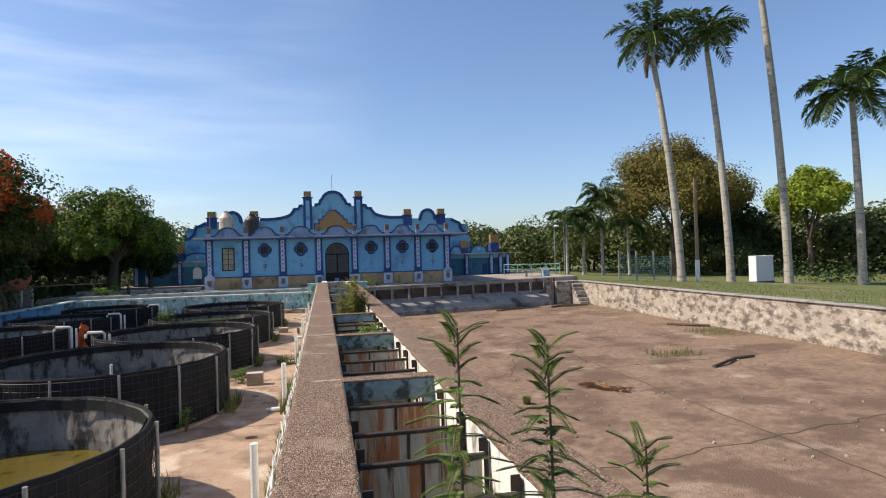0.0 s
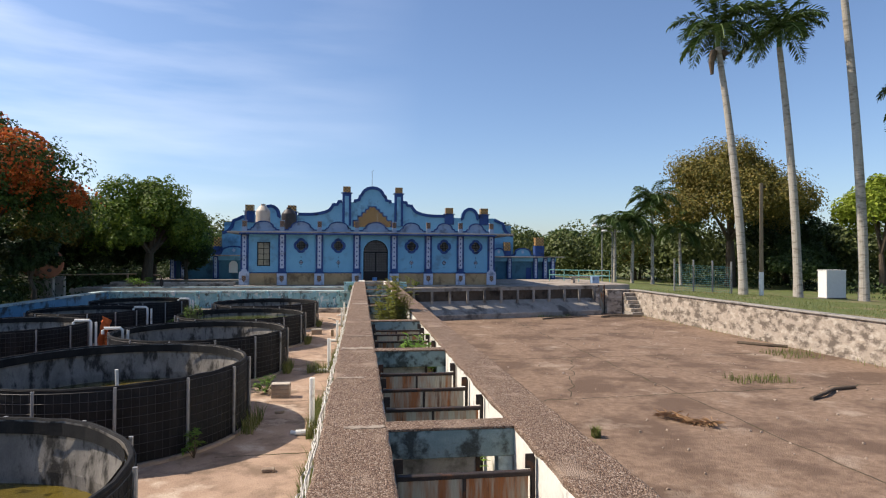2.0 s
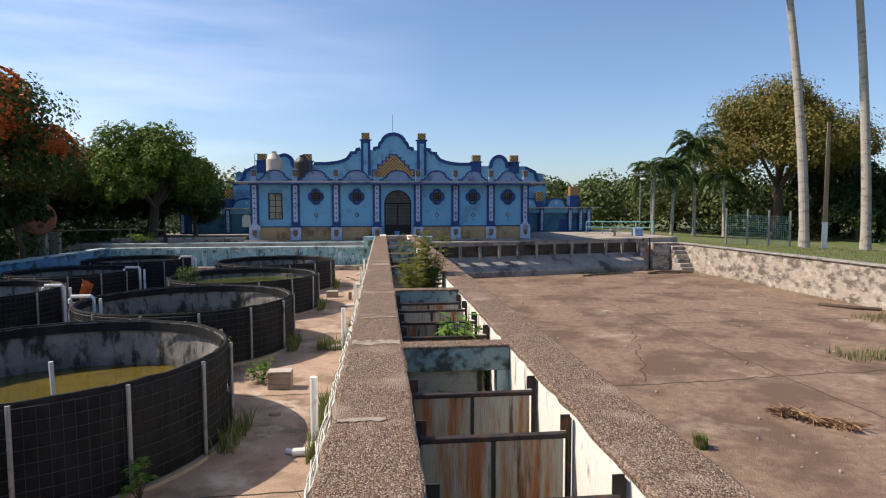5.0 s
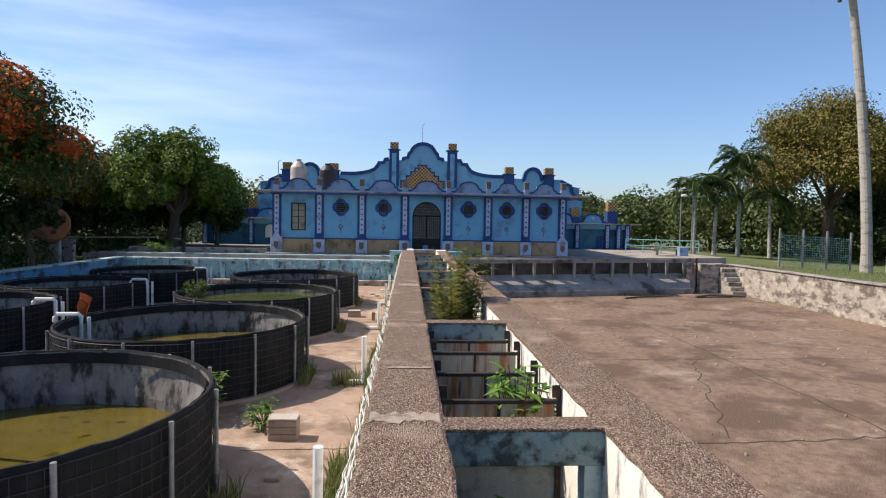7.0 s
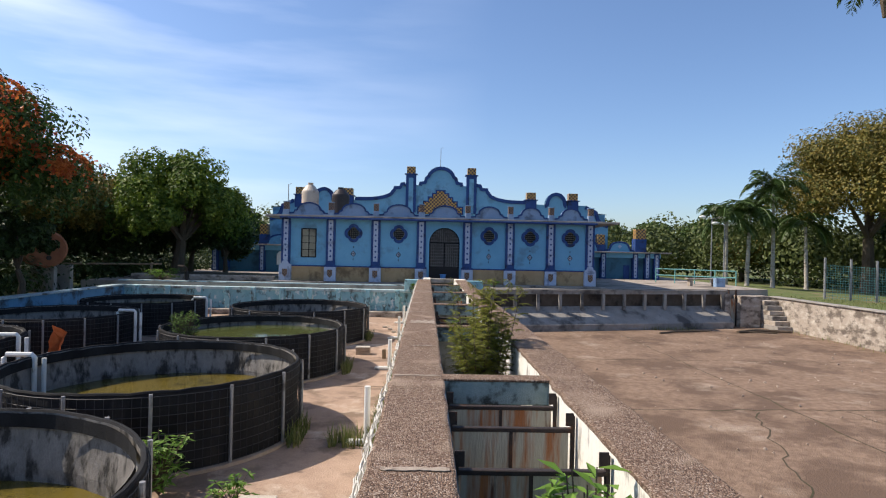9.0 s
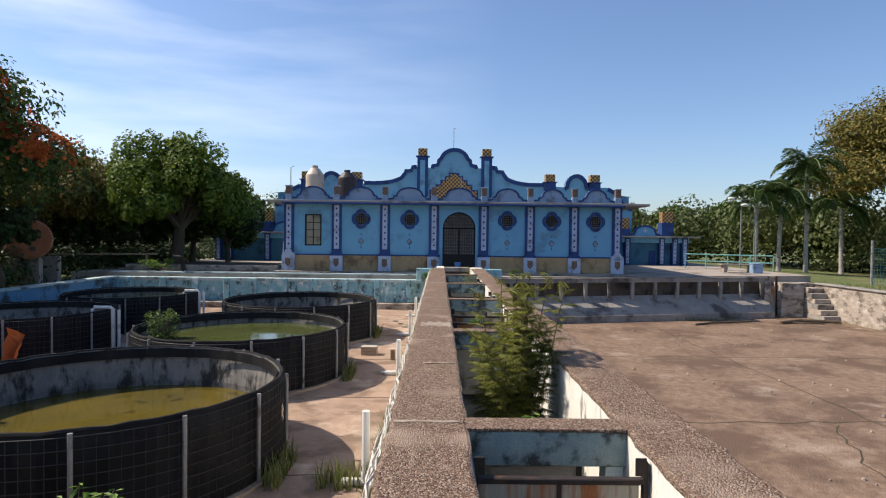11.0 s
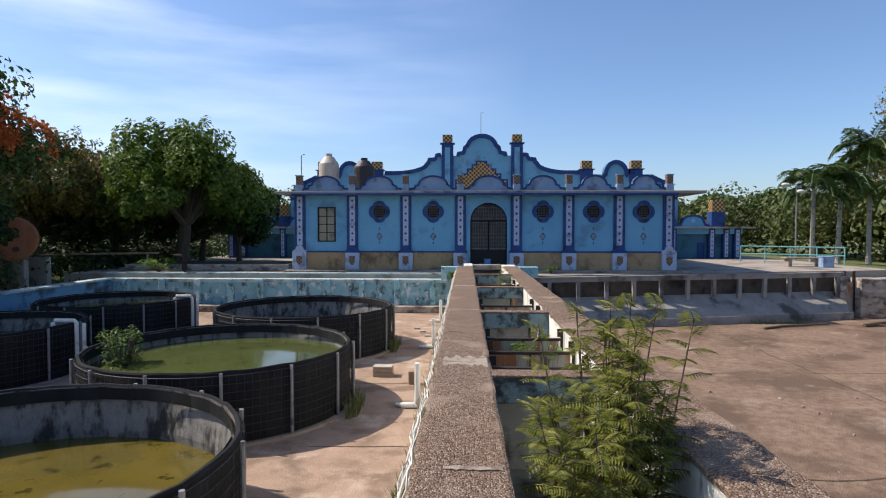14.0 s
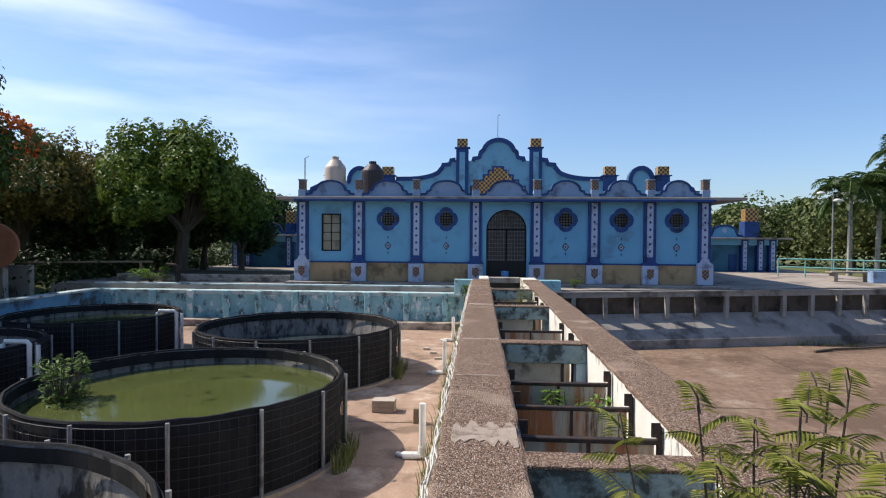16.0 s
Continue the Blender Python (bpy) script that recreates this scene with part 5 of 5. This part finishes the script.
# ---- trees ----
def tree(name, x, y, h, rx, rz, seed, mat, n, leaf, label, trunk=.3, base=None, blossom=0, category="tree", lumps=16):
    rg = np.random.default_rng(seed)
    z0 = gz(x) if base is None else base
    t = root(name, (x, y, z0), label, category)
    cz = z0 + h - rz
    bm = B()
    fork = Vector((x + rg.uniform(-.3, .3), y, z0 + h * .28))
    tube(bm, [(x, y, z0), (x + .05, y, z0 + h * .14), tuple(fork)], [trunk * 1.25, trunk, trunk * .8], 9)
    lump = []
    for k in range(lumps):
        d = rg.normal(size=3)
        d /= np.linalg.norm(d)
        d[2] = abs(d[2]) * 1.1 - .45
        q = rg.uniform(.45, .92)
        c = np.array((x + d[0] * rx * q, y + d[1] * rx * q, cz + d[2] * rz * q))
        lump.append((c, rg.uniform(.2, .38) * rx))
        mid = (Vector(c) + fork) / 2 + Vector((0, 0, .1 * h))
        if k < 9:
            tube(bm, [tuple(fork), tuple(mid), tuple(c)], [trunk * .5, trunk * .28, trunk * .08], 5)
    part("trunk", bm, BARK, t, "dark branching trunk")
    C, N = [], []
    for c, r in lump:
        k = n // lumps
        d = rg.normal(size=(k, 3))
        d /= np.linalg.norm(d, axis=1, keepdims=True)
        q = r * (rg.uniform(.12, 1, (k, 1)) ** .26) * (1 + .22 * np.sin(d[:, :1] * 7 + d[:, 1:2] * 5))
        C.append(c + d * q * (1, 1, .78))
        N.append(d + rg.normal(size=(k, 3)) * .5 + (0, 0, .35))
    C, N = np.concatenate(C), np.concatenate(N)
    leaves_mesh("crown", C, N, rg.uniform(.6, 1.25, len(C)) * leaf, rg, t, mat, "loose crown of many leaves", .6)
    if blossom:
        sel = [(c, r) for c, r in lump if rg.uniform() < .75]
        C2 = np.concatenate([c + (lambda d: d / np.linalg.norm(d, axis=1, keepdims=True))(rg.normal(size=(blossom // len(sel), 3)) * .55 + rg.normal(size=3) * .8 + (.3, -.6, .4)) * r * 1.03 * (1, 1, .8) for c, r in sel])
        leaves_mesh("blossom", C2, rg.normal(size=C2.shape), rg.uniform(.6, 1.2, len(C2)) * leaf * .9, rg, t, L_FLAME, "orange-red blossom clusters", .8)
    return t

tree("flame_tree", -17.7, 27.2, 10.7, 4.9, 4.8, 71, L_TREE, 52000, .2, "large flame tree with orange-red blossom", .45, blossom=20000, lumps=64)
tree("shade_tree", -14.5, 39.6, 8.7, 4.0, 4.0, 72, L_LIGHT, 44000, .24, "round bright-green shade tree", .35, lumps=52)
tree("shade_tree", -21.0, 38.0, 8.2, 3.8, 3.8, 91, L_BROWN, 24000, .22, "olive tree crowded among the shade trees", .3, lumps=36)
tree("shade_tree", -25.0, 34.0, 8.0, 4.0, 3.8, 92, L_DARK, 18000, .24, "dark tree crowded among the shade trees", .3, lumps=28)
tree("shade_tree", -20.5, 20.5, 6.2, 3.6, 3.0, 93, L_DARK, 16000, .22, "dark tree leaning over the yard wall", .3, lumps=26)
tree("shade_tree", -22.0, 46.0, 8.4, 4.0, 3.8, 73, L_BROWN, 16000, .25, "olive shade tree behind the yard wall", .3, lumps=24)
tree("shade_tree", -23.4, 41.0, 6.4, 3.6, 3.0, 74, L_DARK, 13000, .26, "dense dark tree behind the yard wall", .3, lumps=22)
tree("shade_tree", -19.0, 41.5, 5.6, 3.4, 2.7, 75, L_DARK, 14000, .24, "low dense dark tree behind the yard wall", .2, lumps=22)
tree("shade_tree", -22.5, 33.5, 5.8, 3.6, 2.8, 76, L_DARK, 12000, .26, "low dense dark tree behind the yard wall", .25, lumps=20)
tree("shade_tree", -24.5, 26.5, 7.0, 4.0, 3.3, 77, L_TREE, 12000, .28, "dense tree behind the yard wall", .3, lumps=20)
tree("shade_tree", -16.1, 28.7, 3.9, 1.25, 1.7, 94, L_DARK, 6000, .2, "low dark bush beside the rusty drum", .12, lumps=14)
# two low trees added to darken the gap below the crown, shade in their colour
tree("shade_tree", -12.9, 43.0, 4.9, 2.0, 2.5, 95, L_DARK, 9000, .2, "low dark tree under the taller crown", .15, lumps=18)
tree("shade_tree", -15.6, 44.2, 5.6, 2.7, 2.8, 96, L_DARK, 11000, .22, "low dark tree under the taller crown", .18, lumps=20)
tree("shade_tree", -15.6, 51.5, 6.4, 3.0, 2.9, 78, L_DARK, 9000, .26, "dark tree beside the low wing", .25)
tree("shade_tree", -13.0, 58, 6.0, 2.6, 2.4, 79, L_TREE, 4500, .28, "tree behind the low wing", .25)
tree("broad_tree", 44.0, 62.0, 19.6, 8.6, 8.0, 81, L_BROWN, 64000, .32, "big old tree with olive and rusty leaves", .55, lumps=64)
tree("broad_tree", 56.0, 68.0, 14.6, 6.2, 6.2, 82, L_DARK, 14000, .42, "dark broad tree behind the palms", .4, lumps=22)
tree("yellow_tree", 54.7, 52.0, 14.2, 5.0, 5.6, 83, L_YELLOW, 22000, .36, "bright yellow-green tree beyond the lawn", .3, lumps=36)
for k, (x, y, h, r, m) in enumerate(((27, 58, 6.5, 3.2, L_TREE), (31, 60, 6.5, 3.4, L_DARK), (36, 62, 8, 3.8, L_DARK), (23.5, 62, 6.2, 3.2, L_TREE), (19.5, 66, 5.8, 3.2, L_TREE), (30, 50, 4.5, 2.6, L_DARK), (36, 42, 4.6, 2.8, L_DARK), (40, 44, 6, 3.4, L_DARK), (45, 38, 6.2, 3.6, L_DARK), (47, 30, 6.5, 3.6, L_DARK), (46, 24, 6.0, 3.4, L_DARK), (26.5, 52, 4.4, 2.4, L_BROWN), (41, 27, 4.2, 2.4, L_DARK), (33, 38, 3.4, 2.2, L_DARK))):
    tree("bank_tree", x * 1.45, y * 1.45, h * 1.4, r * 1.45, h * .58, 100 + k, m, 7500, .44, "dark leafy tree at the edge of the grounds", .22)
tree("pale_tree", 14.5, 72, 8.0, 4.2, 3.0, 130, L_BROWN, 5000, .34, "thin-leaved pale tree behind the wing", .3)

# distant woods, one thing for all
rg = np.random.default_rng(140)
C, N, S = [], [], []
for k in range(240):
    a = radians(-100 + 200 * k / 239 + rg.uniform(-.6, .6))
    d = rg.uniform(78, 108)
    c = np.array((math.sin(a) * d, math.cos(a) * d, GZ + rg.uniform(2.2, 4.6)))
    m = 820
    u = rg.normal(size=(m, 3))
    u /= np.linalg.norm(u, axis=1, keepdims=True)
    C.append(c + u * rg.uniform(.5, 1, (m, 1)) * (4.6, 4.6, rg.uniform(2.8, 4.4)))
    N.append(u + rg.normal(size=(m, 3)) * .4)
C, N = np.concatenate(C), np.concatenate(N)
ob = leaves_mesh("distant_woods", C, N, rg.uniform(.6, 1.2, len(C)) * .55, rg, None, L_WOODS, "low dark woods along the horizon", .8)
tagged(ob, "", "woods", "", "stuff")
# undergrowth behind the yard wall, the shade below the trees put into its leaf colour
C, N = [], []
for k in range(460):
    c = np.array((rg.uniform(-32, -16.4), rg.uniform(4, 60), GZ + .5))
    u = rg.normal(size=(160, 3))
    u /= np.linalg.norm(u, axis=1, keepdims=True)
    C.append(c + u * rg.uniform(.4, 1, (160, 1)) * (1.3, 1.3, rg.uniform(.6, 2.6)))
    N.append(u + (0, 0, .4))
C, N = np.concatenate(C), np.concatenate(N)
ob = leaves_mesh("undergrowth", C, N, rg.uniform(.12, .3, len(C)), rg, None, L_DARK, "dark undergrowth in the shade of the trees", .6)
tagged(ob, "", "undergrowth", "", "stuff")
C, N = [], []
for k in range(200):
    c = np.array((rg.uniform(44, 78), rg.uniform(22, 94), gz(50) + .1))
    u = rg.normal(size=(120, 3))
    u /= np.linalg.norm(u, axis=1, keepdims=True)
    C.append(c + u * rg.uniform(.4, 1, (120, 1)) * (2.1, 2.1, rg.uniform(.8, 3.2)))
    N.append(u + (0, 0, .4))
C, N = np.concatenate(C), np.concatenate(N)
ob = leaves_mesh("bank_undergrowth", C, N, rg.uniform(.24, .5, len(C)), rg, None, L_DARK, "low bushes beyond the lawn", .6)
tagged(ob, "", "undergrowth", "", "stuff")

# rusty drum among the trees
t = root("rusty_drum", (-16.6, 32.0, GZ), "rust-brown steel drum lying among the trees", "drum")
part("drum_shell", tube(B(), [(-16.6, 31.0, 1.1), (-16.63, 31.04, 1.1), (-18.0, 32.6, 1.1), (-18.03, 32.64, 1.1)], [.74, .82, .82, .74], 28), TERRA, t)
part("end_ring", tube(B(), [(-16.57, 30.96, 1.1), (-16.6, 31.0, 1.1)], .55, 24), TERRA, t)
part("port", tube(B(), [(-16.46, 30.98, .72), (-16.6, 31.1, .72)], .1, 12), STEEL_DARK, t)
for y in (31.4, 32.6):
    part("cradle", box(B(), (-18.0, y, GZ), (-16.5, y + .25, .36), .02), LEDGE, t)
tb = root("pump_post", (-14.2, 34.6, -.42), "black pipe post on the terrace corner", "post")
part("pipe", tube(B(), [(-11.9, 34.5, -.42), (-11.9, 34.5, .25), (-12.0, 34.5, .34), (-12.35, 34.5, .36)], .05, 8), STEEL_DARK, tb)
part("valve_body", tube(B(), [(-11.9, 34.5, -.3), (-11.9, 34.5, .1)], .11, 10), IRON, tb)
for x0, y0, x1, y1, z in ((-24, 35, -14, 36.4, .25),):
    t = root("garden_rail", (x0, y0, GZ), "weathered wooden rail under the trees", "rail")
    part("bar", tube(B(), [(x0, y0, z), (x1, y1, z + .12)], .05, 6), WOODPOLE, t)
    for f in (.05, .5, .95):
        part("post", tube(B(), [(x0 + (x1 - x0) * f, y0 + (y1 - y0) * f, GZ), (x0 + (x1 - x0) * f, y0 + (y1 - y0) * f, z + .1)], .06, 6), WOODPOLE, t)
